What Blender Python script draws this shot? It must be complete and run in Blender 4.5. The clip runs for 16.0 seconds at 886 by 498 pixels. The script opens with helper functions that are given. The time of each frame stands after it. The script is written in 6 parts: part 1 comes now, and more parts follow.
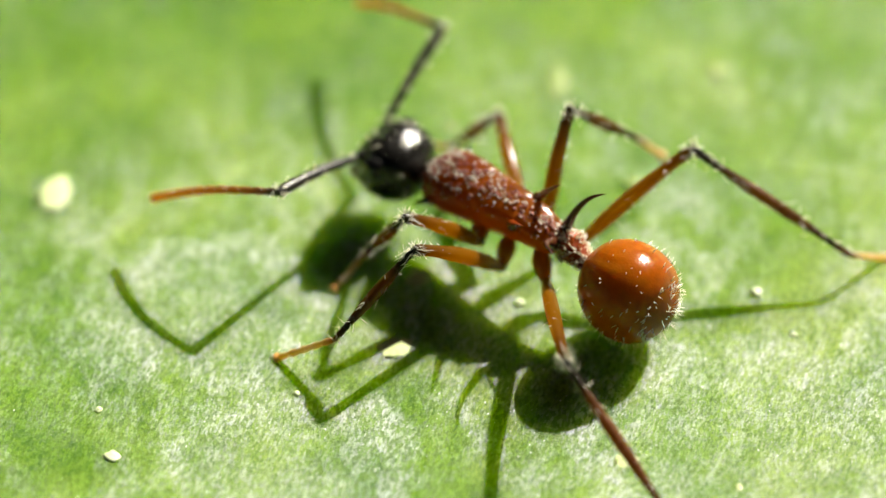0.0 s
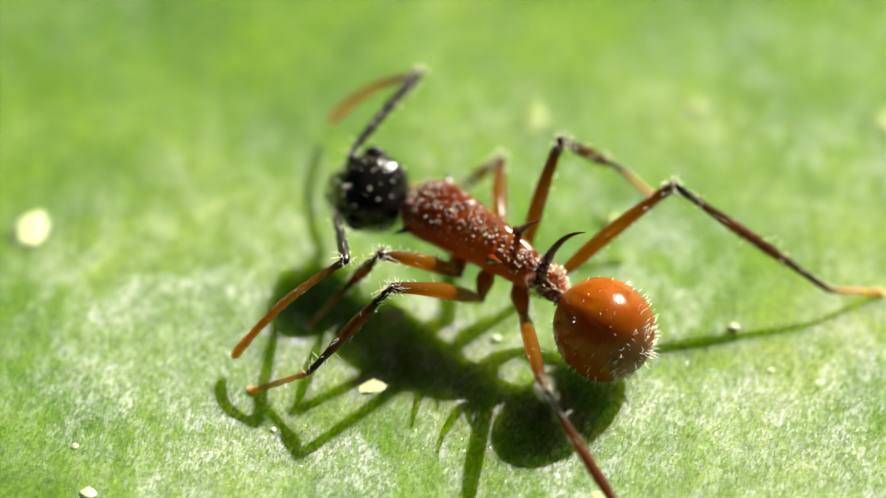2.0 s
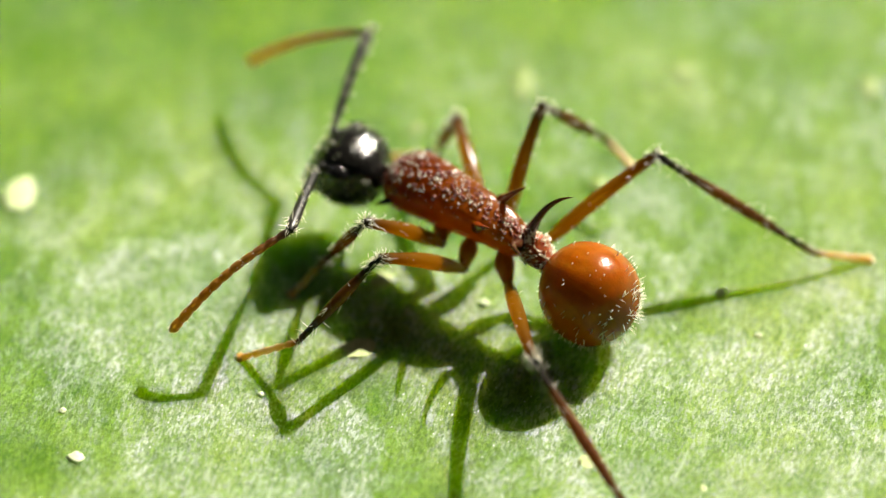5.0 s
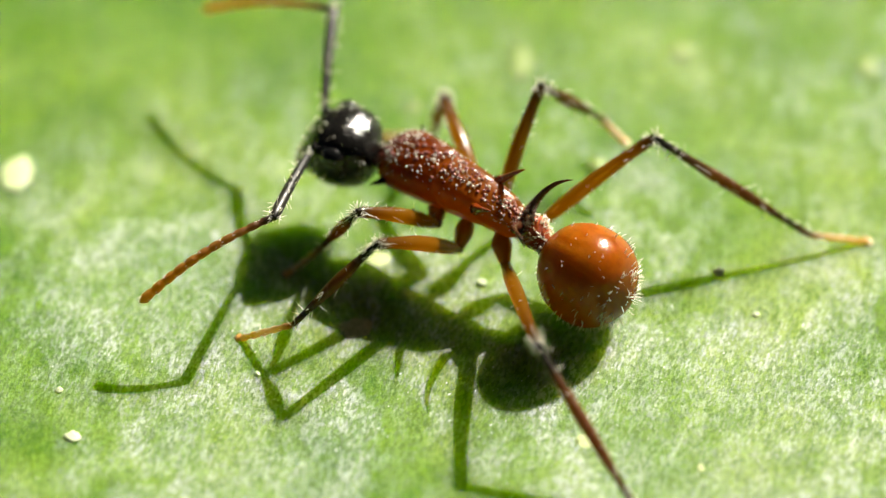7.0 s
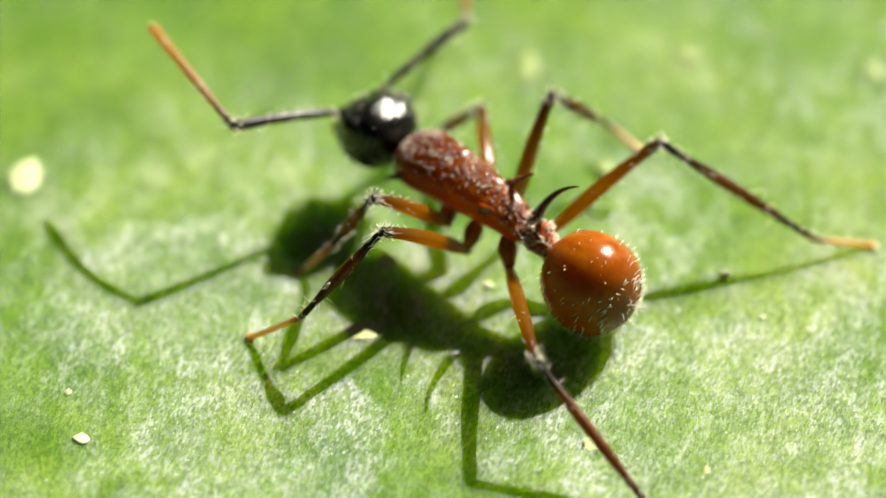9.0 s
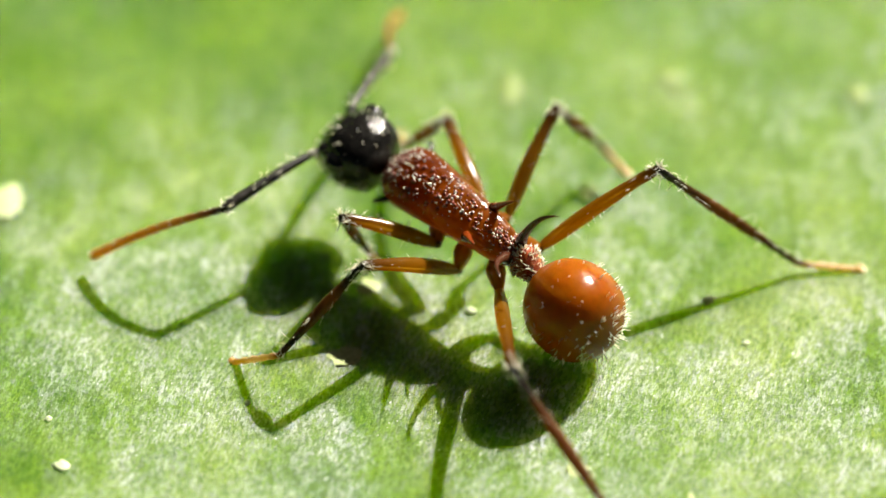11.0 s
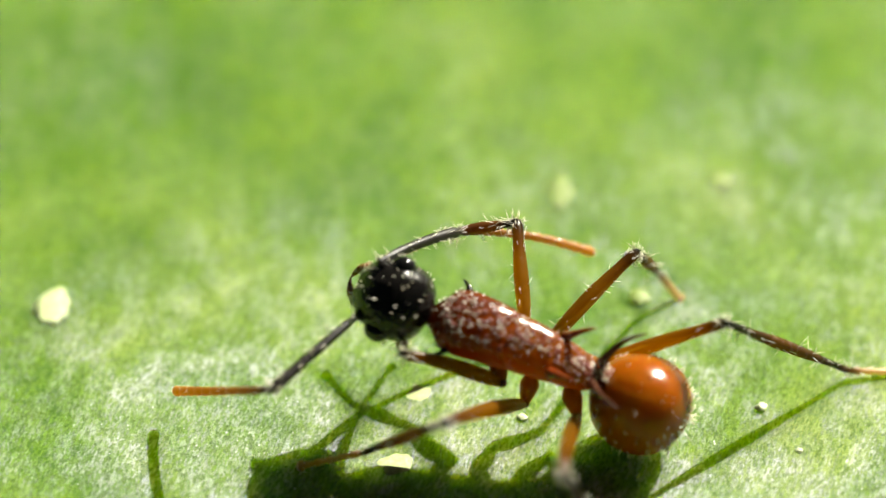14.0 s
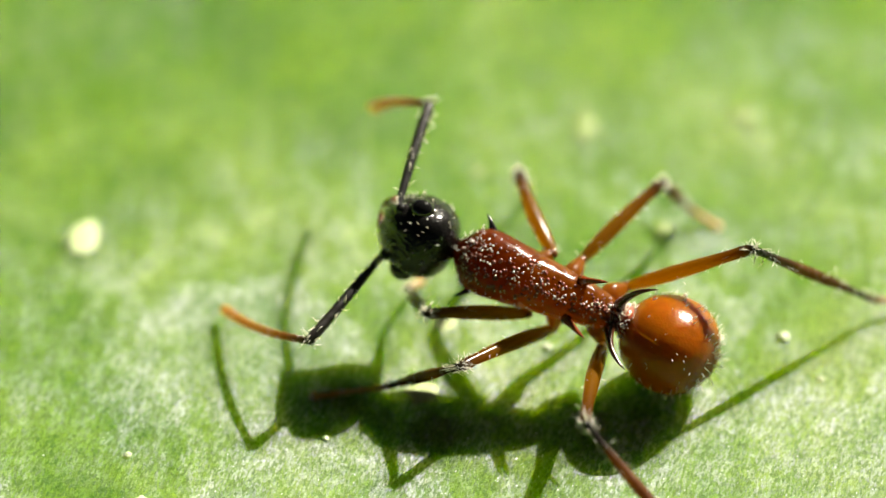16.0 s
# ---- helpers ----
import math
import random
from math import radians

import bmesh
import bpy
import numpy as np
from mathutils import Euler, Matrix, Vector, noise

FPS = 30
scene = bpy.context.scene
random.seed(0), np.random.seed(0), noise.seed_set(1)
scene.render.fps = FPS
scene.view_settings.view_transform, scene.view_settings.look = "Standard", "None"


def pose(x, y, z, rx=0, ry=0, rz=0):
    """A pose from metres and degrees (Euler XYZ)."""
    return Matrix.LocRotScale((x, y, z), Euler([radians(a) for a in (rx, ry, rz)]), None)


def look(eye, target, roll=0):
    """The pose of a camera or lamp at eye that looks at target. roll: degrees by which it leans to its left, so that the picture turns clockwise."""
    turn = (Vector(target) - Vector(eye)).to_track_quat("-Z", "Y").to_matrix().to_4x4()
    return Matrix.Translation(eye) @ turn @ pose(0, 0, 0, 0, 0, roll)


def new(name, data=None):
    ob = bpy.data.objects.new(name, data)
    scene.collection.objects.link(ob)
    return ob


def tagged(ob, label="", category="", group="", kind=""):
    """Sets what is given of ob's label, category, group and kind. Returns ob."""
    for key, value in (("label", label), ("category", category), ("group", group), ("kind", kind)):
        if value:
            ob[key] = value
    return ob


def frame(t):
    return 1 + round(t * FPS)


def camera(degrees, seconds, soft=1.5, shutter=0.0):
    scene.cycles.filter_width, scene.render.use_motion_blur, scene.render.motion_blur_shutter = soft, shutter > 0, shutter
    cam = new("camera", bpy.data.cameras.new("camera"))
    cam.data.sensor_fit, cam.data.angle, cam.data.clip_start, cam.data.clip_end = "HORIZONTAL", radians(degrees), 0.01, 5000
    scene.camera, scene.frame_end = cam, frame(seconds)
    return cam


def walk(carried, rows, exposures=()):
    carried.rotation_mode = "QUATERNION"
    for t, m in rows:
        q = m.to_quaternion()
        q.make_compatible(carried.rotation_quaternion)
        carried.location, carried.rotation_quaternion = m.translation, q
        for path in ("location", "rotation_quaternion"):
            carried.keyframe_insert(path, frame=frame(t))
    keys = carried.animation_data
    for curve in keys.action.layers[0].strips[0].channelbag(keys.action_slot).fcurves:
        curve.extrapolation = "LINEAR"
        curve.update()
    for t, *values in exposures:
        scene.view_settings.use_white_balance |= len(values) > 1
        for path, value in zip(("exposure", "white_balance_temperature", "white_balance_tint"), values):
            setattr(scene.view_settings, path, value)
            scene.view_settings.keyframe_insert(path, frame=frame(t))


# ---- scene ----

def mm(x, y, z, rx=0, ry=0, rz=0):
    """A pose from millimetres and degrees."""
    return pose(x * 0.001, y * 0.001, z * 0.001, rx, ry, rz)


# ---- camera: a long macro lens, half a hand's length from the ant ----
cam = camera(6.045, 16.0, soft=1.4, shutter=0.4)
cam.data.dof.use_dof = True
cam.data.dof.focus_distance = 0.1470
cam.data.dof.aperture_fstop = 41.0
walk(cam, [
    (0, mm(0.000, -106.031, 106.031, 45, 0, 0)),
    (0.5, mm(-0.216, -105.008, 105.285, 45, 0, 0)),
    (1, mm(-0.092, -104.776, 105.235, 45, 0, 0)),
    (1.5, mm(-0.122, -105.677, 106.597, 45, 0, 0)),
    (2, mm(0.413, -105.507, 106.413, 45, 0, 0)),
    (2.5, mm(0.466, -105.366, 106.130, 45, 0, 0)),
    (3, mm(0.303, -105.220, 106.912, 45, 0, 0)),
    (3.5, mm(0.512, -105.084, 106.906, 45, 0, 0)),
    (4, mm(0.817, -105.178, 106.600, 45, 0, 0)),
    (4.2, mm(0.797, -105.692, 106.157, 45, 0, 0)),
    (6.3, mm(0.424, -106.020, 105.829, 45, 0, 0)),
    (6.5, mm(0.555, -105.949, 105.759, 45, 0, 0)),
    (7, mm(0.678, -106.066, 105.571, 45, 0, 0)),
    (7.5, mm(0.959, -105.845, 105.721, 45, 0, 0)),
    (8, mm(0.366, -106.594, 106.033, 45, 0, 0)),
    (8.5, mm(0.298, -106.522, 105.469, 45, 0, 0)),
    (9, mm(0.553, -106.453, 106.032, 45, 0, 0)),
    (9.5, mm(0.904, -105.709, 106.352, 45, 0, 0)),
    (9.7, mm(0.934, -105.845, 106.287, 45, 0, 0)),
    (11.8, mm(0.612, -105.006, 105.712, 45, 0, 0)),
    (12, mm(0.370, -104.784, 106.075, 45, 0, 0)),
    (12.5, mm(0.881, -104.333, 106.809, 45, 0, 0)),
    (13, mm(0.442, -104.298, 106.986, 45, 0, 0)),
    (13.5, mm(0.459, -103.302, 106.708, 45, 0, 0)),
    (14, mm(-0.037, -103.510, 106.360, 45, 0, 0)),
    (14.5, mm(-0.315, -103.681, 106.472, 45, 0, 0)),
    (15, mm(-0.223, -104.953, 107.178, 45, 0, 0)),
    (15.5, mm(-0.363, -105.446, 106.687, 45, 0, 0)),
    (16, mm(-0.502, -105.713, 106.842, 45, 0, 0)),
], exposures=[(0.0, 1.72, 6880, 6), (16.0, 1.72, 6880, 6)])

# ---- light: a high sun behind the leaf, deep blue sky ----
SUN = Vector((0.475, 0.5955, 0.648)).normalized()
world = bpy.data.worlds.new("world")
scene.world = world
world.use_nodes = True
wn = world.node_tree.nodes
sky = wn.new("ShaderNodeTexSky")
sky.sky_type = "NISHITA"
sky.sun_disc = False
sky.air_density, sky.dust_density, sky.ozone_density = 0.15, 1.6, 0.2
sky.sun_elevation = math.asin(SUN.z)
sky.sun_rotation = math.atan2(SUN.x, SUN.y)
wn["Background"].inputs["Strength"].default_value = 0.0095
haze = wn.new("ShaderNodeMix")
haze.data_type, haze.blend_type = "RGBA", "MULTIPLY"
haze.inputs[0].default_value = 1.0
haze.inputs[7].default_value = (1.0, 1.0, 0.75, 1)
world.node_tree.links.new(sky.outputs[0], haze.inputs[6])
world.node_tree.links.new(haze.outputs[2], wn["Background"].inputs["Color"])
sun = new("sun", bpy.data.lights.new("sun", "SUN"))
sun.data.energy, sun.data.angle, sun.data.color = 5.0, radians(0.53), (1.0, 0.96, 0.87)
sun.matrix_world = look(SUN * 2.0, (0, 0, 0))


# ---- materials ----
def nodes_of(name):
    mat = bpy.data.materials.new(name)
    mat.use_nodes = True
    nt = mat.node_tree
    return mat, nt.nodes, nt.links, nt.nodes["Principled BSDF"]


def ramp(nodes, stops):
    r = nodes.new("ShaderNodeValToRGB")
    while len(r.color_ramp.elements) < len(stops):
        r.color_ramp.elements.new(0.5)
    for e, (p, c) in zip(r.color_ramp.elements, stops):
        e.position, e.color = p, (*c, 1)
    return r


def coords(nodes, links, scale, kind="Object"):
    """Coordinates in millimetres times scale."""
    tc = nodes.new("ShaderNodeTexCoord")
    mp = nodes.new("ShaderNodeMapping")
    s = scale if isinstance(scale, tuple) else (scale,) * 3
    mp.inputs["Scale"].default_value = [1000 * v for v in s]
    links.new(tc.outputs[kind], mp.inputs["Vector"])
    return mp.outputs[0]


def noise_tex(nodes, links, vec, scale=1.0, detail=4.0, rough=0.55):
    n = nodes.new("ShaderNodeTexNoise")
    n.inputs["Scale"].default_value, n.inputs["Detail"].default_value, n.inputs["Roughness"].default_value = scale, detail, rough
    links.new(vec, n.inputs["Vector"])
    return n


def math_node(nodes, links, op, a, b=None, clamp=False):
    n = nodes.new("ShaderNodeMath")
    n.operation, n.use_clamp = op, clamp
    for i, v in enumerate((a, b)):
        if v is None:
            continue
        if isinstance(v, (int, float)):
            n.inputs[i].default_value = v
        else:
            links.new(v, n.inputs[i])
    return n.outputs[0]


def blend(nodes, links, fac, a, b, mode="MIX"):
    n = nodes.new("ShaderNodeMix")
    n.data_type, n.blend_type = "RGBA", mode
    for i, v in ((0, fac), (6, a), (7, b)):
        if isinstance(v, (int, float)):
            n.inputs[i].default_value = v
        elif isinstance(v, tuple):
            n.inputs[i].default_value = (*v, 1)
        else:
            links.new(v, n.inputs[i])
    return n.outputs[2]


def bump(nodes, links, height, strength, distance):
    b = nodes.new("ShaderNodeBump")
    b.inputs["Strength"].default_value, b.inputs["Distance"].default_value = strength, distance
    links.new(height, b.inputs["Height"])
    return b


def cuticle(name, stops, length, rough=0.28, grain=9.0, relief=0.012, blotch=0.5, sub=0.0, deep=0.35, spread=(1.0, 0.5, 0.08), clear=0.0, tint=(0.97, 0.62, 0.10), lift=(2.9, 3.6, 2.0)):
    """Insect cuticle: colour runs along x over length mm, with pits, blotches and fine grain."""
    mat, nodes, links, p = nodes_of(name)
    vec = coords(nodes, links, 1.0)
    sep = nodes.new("ShaderNodeSeparateXYZ")
    links.new(vec, sep.inputs[0])
    n1 = noise_tex(nodes, links, vec, 2.2, 3)
    along = math_node(nodes, links, "DIVIDE", sep.outputs[0], length)
    shift = math_node(nodes, links, "MULTIPLY", math_node(nodes, links, "SUBTRACT", n1.outputs[0], 0.5), 0.25)
    r = ramp(nodes, stops)
    links.new(math_node(nodes, links, "ADD", along, shift), r.inputs[0])
    n2 = noise_tex(nodes, links, vec, 7.0, 5, 0.6)
    dark = ramp(nodes, [(0.3, (1 - blotch,) * 3), (0.62, (1.0, 1.0, 1.0))])
    links.new(n2.outputs[0], dark.inputs[0])
    links.new(blend(nodes, links, 1.0, r.outputs[0], dark.outputs[0], "MULTIPLY"), p.inputs["Base Color"])
    v = nodes.new("ShaderNodeTexVoronoi")
    v.inputs["Scale"].default_value = grain
    links.new(vec, v.inputs["Vector"])
    n3 = noise_tex(nodes, links, vec, 28.0, 3)
    h = math_node(nodes, links, "ADD", v.outputs["Distance"], math_node(nodes, links, "MULTIPLY", n3.outputs[0], 0.35))
    b = bump(nodes, links, h, 1.0, relief * 0.001)
    links.new(b.outputs[0], p.inputs["Normal"])
    rr = ramp(nodes, [(0.3, (rough * 0.7,) * 3), (0.7, (rough * 1.5,) * 3)])
    links.new(n2.outputs[0], rr.inputs[0])
    links.new(rr.outputs[0], p.inputs["Roughness"])
    p.inputs["IOR"].default_value = 1.56
    if sub:
        p.inputs["Subsurface Weight"].default_value = sub
        p.inputs["Subsurface Radius"].default_value = spread
        p.inputs["Subsurface Scale"].default_value = deep * 0.001
    if clear:
        # thin cuticle lets light through, less where it darkens
        tr = nodes.new("ShaderNodeBsdfTranslucent")
        pale = blend(nodes, links, 1.0, r.outputs[0], lift, "MULTIPLY")
        links.new(blend(nodes, links, 1.0, pale, tint, "DARKEN"), tr.inputs["Color"])
        mx = nodes.new("ShaderNodeMixShader")
        mx.inputs[0].default_value = clear
        links.new(p.outputs[0], mx.inputs[1])
        links.new(tr.outputs[0], mx.inputs[2])
        links.new(mx.outputs[0], nodes["Material Output"].inputs["Surface"])
    return mat


BLACK, SOOT = (0.006, 0.0055, 0.005), (0.02, 0.013, 0.009)
ORANGE = (0.245, 0.066, 0.0025)
m_head = cuticle("black_head", [(0.0, BLACK), (1.0, (0.009, 0.008, 0.007))], 1.0, 0.13, 15.0, 0.010, 0.3)
m_head.node_tree.nodes["Principled BSDF"].inputs["Specular IOR Level"].default_value = 0.35
m_eye = cuticle("black_eye", [(0.0, (0.004, 0.004, 0.004)), (1.0, (0.006, 0.006, 0.006))], 1.0, 0.08, 40.0, 0.001, 0.1)
m_meso = cuticle("red_mesosoma", [(0.0, (0.165, 0.042, 0.003)), (0.35, (0.115, 0.020, 0.002)), (0.8, (0.090, 0.014, 0.002)), (1.0, (0.05, 0.009, 0.002))], 1.5, 0.18, 4.0, 0.010, 0.7, clear=0.32, tint=(0.9, 0.30, 0.02), lift=(4.0, 5.4, 1.0))
m_meso.node_tree.nodes["Principled BSDF"].inputs["Specular IOR Level"].default_value = 0.30
m_granule = cuticle("red_granule", [(0.0, (0.18, 0.026, 0.006)), (1.0, (0.12, 0.018, 0.005))], 1.5, 0.30, 20.0, 0.001, 0.3)
m_granule.node_tree.nodes["Principled BSDF"].inputs["IOR"].default_value = 1.7
m_petiole = cuticle("petiole_cuticle", [(0.0, (0.26, 0.050, 0.012)), (1.0, (0.10, 0.030, 0.014))], 1.0, 0.26, 12.0, 0.012, 0.5, 0.6, 0.4)
m_gaster = cuticle("orange_gaster", [(0.0, ORANGE), (0.55, (0.225, 0.056, 0.0025)), (1.0, (0.16, 0.036, 0.0025))], 0.9, 0.17, 22.0, 0.0022, 0.30, 1.0, 1.2, clear=0.16, lift=(2.6, 3.8, 1.5))
m_gaster.node_tree.nodes["Principled BSDF"].inputs["Specular IOR Level"].default_value = 0.30
m_spine = cuticle("black_spine", [(0.0, (0.05, 0.014, 0.006)), (0.35, BLACK), (1.0, BLACK)], 0.8, 0.2, 14.0, 0.004, 0.3)
m_thorn = cuticle("red_based_thorn", [(0.0, (0.16, 0.026, 0.004)), (0.25, (0.03, 0.01, 0.005)), (0.35, BLACK), (1.0, BLACK)], 0.6, 0.2, 14.0, 0.002, 0.3)
m_coxa = cuticle("rust_coxa", [(0.0, (0.20, 0.064, 0.006)), (1.0, (0.22, 0.080, 0.007))], 0.8, 0.18, 10.0, 0.004, 0.3, 0.0, clear=0.55)
m_joint = cuticle("brown_joint", [(0.0, (0.09, 0.030, 0.008)), (1.0, (0.12, 0.042, 0.008))], 0.2, 0.2, 14.0, 0.004, 0.3)
m_mandible = cuticle("brown_mandible", [(0.0, SOOT), (1.0, (0.16, 0.06, 0.02))], 0.4, 0.25, 12.0, 0.008, 0.4)
m_scape = cuticle("black_scape", [(0.0, BLACK), (1.0, (0.012, 0.009, 0.007))], 2.0, 0.38, 10.0, 0.0015, 0.3)
m_scape.node_tree.nodes["Principled BSDF"].inputs["Specular IOR Level"].default_value = 0.32
m_funic = cuticle("orange_funiculus", [(0.0, SOOT), (0.10, (0.10, 0.035, 0.010)), (0.32, (0.20, 0.085, 0.020)), (1.0, (0.34, 0.150, 0.026))], 2.6, 0.34, 14.0, 0.010, 0.3, 0.0, clear=0.4)
m_pad = cuticle("pale_pad", [(0.0, (0.78, 0.64, 0.40)), (1.0, (0.82, 0.70, 0.46))], 1.0, 0.2, 14.0, 0.004, 0.2)
m_tarsus = cuticle("pale_tarsus", [(0.0, (0.10, 0.04, 0.014)), (0.25, (0.30, 0.17, 0.08)), (0.6, (0.52, 0.34, 0.18)), (0.95, (0.46, 0.24, 0.07))], 1.0, 0.28, 14.0, 0.006, 0.2, 0.0, clear=0.4, tint=(0.95, 0.7, 0.4))


def hair_material():
    mat, nodes, links, p = nodes_of("pale_seta")
    info = nodes.new("ShaderNodeNewGeometry")
    r = ramp(nodes, [(0.0, (0.90, 0.84, 0.66)), (1.0, (0.97, 0.94, 0.86))])
    links.new(info.outputs["Random Per Island"], r.inputs[0])
    links.new(r.outputs[0], p.inputs["Base Color"])
    p.inputs["Roughness"].default_value = 0.3
    p.inputs["IOR"].default_value = 1.55
    tr = nodes.new("ShaderNodeBsdfTranslucent")
    links.new(r.outputs[0], tr.inputs["Color"])
    mx = nodes.new("ShaderNodeMixShader")
    mx.inputs[0].default_value = 0.3
    links.new(p.outputs[0], mx.inputs[1])
    links.new(tr.outputs[0], mx.inputs[2])
    links.new(mx.outputs[0], nodes["Material Output"].inputs["Surface"])
    return mat


m_hair = hair_material()


def leaf_material():
    """Green leaf skin: fine cells, mottled tone, and a waxy gloss, partly painted pale, in patches and dried water
    marks.
    """
    mat, nodes, links, p = nodes_of("waxy_leaf")
    vec = coords(nodes, links, 1.0)
    # tone at large and middle scale
    big = noise_tex(nodes, links, vec, 0.20, 3, 0.5)
    tone = ramp(nodes, [(0.32, (0.075, 0.184, 0.010)), (0.5, (0.113, 0.236, 0.019)), (0.68, (0.156, 0.284, 0.038))])
    links.new(big.outputs[0], tone.inputs[0])
    mid = noise_tex(nodes, links, vec, 1.1, 6, 0.6)
    mott = ramp(nodes, [(0.35, (0.66, 0.74, 0.6)), (0.65, (1.25, 1.18, 1.2))])
    links.new(mid.outputs[0], mott.inputs[0])
    col = blend(nodes, links, 0.55, tone.outputs[0], mott.outputs[0], "MULTIPLY")
    # soft darker and lighter areoles between the veins, and one darker green ellipse
    areole = noise_tex(nodes, links, coords(nodes, links, (1.0, 0.75, 1.0)), 0.45, 2, 0.5)
    light = ramp(nodes, [(0.34, (0.60, 0.70, 0.50)), (0.5, (0.95, 0.97, 0.9)), (0.66, (1.35, 1.25, 2.2))])
    links.new(areole.outputs[0], light.inputs[0])
    col = blend(nodes, links, 0.6, col, light.outputs[0], "MULTIPLY")
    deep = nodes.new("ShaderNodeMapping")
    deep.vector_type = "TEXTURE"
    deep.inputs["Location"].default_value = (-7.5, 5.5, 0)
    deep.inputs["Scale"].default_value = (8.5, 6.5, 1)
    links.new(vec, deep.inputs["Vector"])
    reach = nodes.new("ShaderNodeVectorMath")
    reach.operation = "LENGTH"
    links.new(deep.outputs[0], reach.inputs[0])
    ellipse_tone = ramp(nodes, [(0.0, (0.70, 0.78, 0.45)), (0.45, (0.78, 0.84, 0.6)), (1.0, (1.0, 1.0, 1.0))])
    links.new(math_node(nodes, links, "ADD", reach.outputs["Value"], math_node(nodes, links, "SUBTRACT", big.outputs[0], 0.5)), ellipse_tone.inputs[0])
    col = blend(nodes, links, 1.0, col, ellipse_tone.outputs[0], "MULTIPLY")
    lean = nodes.new("ShaderNodeMapping")
    lean.inputs["Rotation"].default_value = (0, 0, radians(16))
    links.new(vec, lean.inputs["Vector"])
    stretch = nodes.new("ShaderNodeMapping")
    stretch.inputs["Scale"].default_value = (1.2, 0.5, 1.0)
    links.new(lean.outputs[0], stretch.inputs["Vector"])
    cells = nodes.new("ShaderNodeTexVoronoi")
    cells.inputs["Scale"].default_value = 21.0
    links.new(stretch.outputs[0], cells.inputs["Vector"])
    sepc = nodes.new("ShaderNodeSeparateColor")
    links.new(cells.outputs["Color"], sepc.inputs[0])
    cell_tone = ramp(nodes, [(0.0, (0.45, 0.55, 0.4)), (1.0, (1.5, 1.4, 1.6))])
    links.new(sepc.outputs[0], cell_tone.inputs[0])
    col = blend(nodes, links, 0.7, col, cell_tone.outputs[0], "MULTIPLY")
    # where the wax lies
    patch = noise_tex(nodes, links, coords(nodes, links, (0.9, 0.55, 1.0)), 0.42, 4, 0.6)
    mask = ramp(nodes, [(0.38, (0, 0, 0)), (0.68, (1, 1, 1))])
    links.new(patch.outputs[0], mask.inputs[0])
    sepl = nodes.new("ShaderNodeSeparateXYZ")
    links.new(vec, sepl.inputs[0])
    thin = ramp(nodes, [(0.0, (0.9,) * 3), (1.0, (0.22,) * 3)])
    side = math_node(nodes, links, "SUBTRACT", math_node(nodes, links, "MULTIPLY", sepl.outputs[1], 0.16), math_node(nodes, links, "MULTIPLY", sepl.outputs[0], 0.06))
    links.new(side, thin.inputs[0])
    wax = math_node(nodes, links, "MULTIPLY", mask.outputs[0], thin.outputs[0])
    wob = math_node(nodes, links, "MULTIPLY", math_node(nodes, links, "SUBTRACT", mid.outputs[0], 0.5), 1.1)
    marks = math_node(nodes, links, "MULTIPLY", wax, 0.0)
    for cx, cy, rx, ry, amount in ((-4.0, -1.6, 2.6, 2.4, 1.0), (-2.6, -5.4, 2.9, 2.2, 1.0), (5.2, -5.0, 4.0, 3.4, 1.0), (-2.2, 3.4, 3.0, 2.0, 0.12), (6.0, 4.2, 3.6, 3.4, 0.28)):
        mp = nodes.new("ShaderNodeMapping")
        mp.vector_type = "TEXTURE"
        mp.inputs["Location"].default_value = (cx, cy, 0)
        mp.inputs["Scale"].default_value = (rx, ry, 1)
        links.new(vec, mp.inputs["Vector"])
        ln = nodes.new("ShaderNodeVectorMath")
        ln.operation = "LENGTH"
        links.new(mp.outputs[0], ln.inputs[0])
        rr = ramp(nodes, [(0.0, (0.5, 0.5, 0.5)), (0.5, (0.55, 0.55, 0.55)), (0.72, (1.0, 1.0, 1.0)), (0.92, (0, 0, 0))])
        links.new(math_node(nodes, links, "ADD", ln.outputs["Value"], wob), rr.inputs[0])
        marks = math_node(nodes, links, "MAXIMUM", marks, math_node(nodes, links, "MULTIPLY", rr.outputs[0], amount))
    # streaks break up the gloss and its painted sheen
    streak_noise = noise_tex(nodes, links, coords(nodes, links, (1.0, 0.5, 1.0)), 2.2, 4, 0.65)
    gaps = ramp(nodes, [(0.42, (0.10,) * 3), (0.56, (1.0,) * 3)])
    links.new(streak_noise.outputs[0], gaps.inputs[0])
    wax = math_node(nodes, links, "MULTIPLY", wax, gaps.outputs[0])
    patchy = math_node(nodes, links, "ADD", math_node(nodes, links, "MULTIPLY", gaps.outputs[0], 0.65), 0.35)
    wax = math_node(nodes, links, "MAXIMUM", wax, math_node(nodes, links, "MULTIPLY", marks, patchy))
    # relief: fine crumbs on the cells
    fine = noise_tex(nodes, links, stretch.outputs[0], 7.0, 5, 0.75)
    lot = ramp(nodes, [(0.45, (0, 0, 0)), (0.64, (1, 1, 1))])
    spark = math_node(nodes, links, "ADD", math_node(nodes, links, "MULTIPLY", fine.outputs[0], 0.62), math_node(nodes, links, "MULTIPLY", sepc.outputs[1], 0.38))
    links.new(spark, lot.inputs[0])
    # pale colour mixed into the base paints the sun's glints on the wax
    glint_paint = math_node(nodes, links, "MULTIPLY", wax, math_node(nodes, links, "ADD", math_node(nodes, links, "MULTIPLY", lot.outputs[0], 0.34), 0.04))
    col = blend(nodes, links, glint_paint, col, (0.60, 0.76, 0.66))
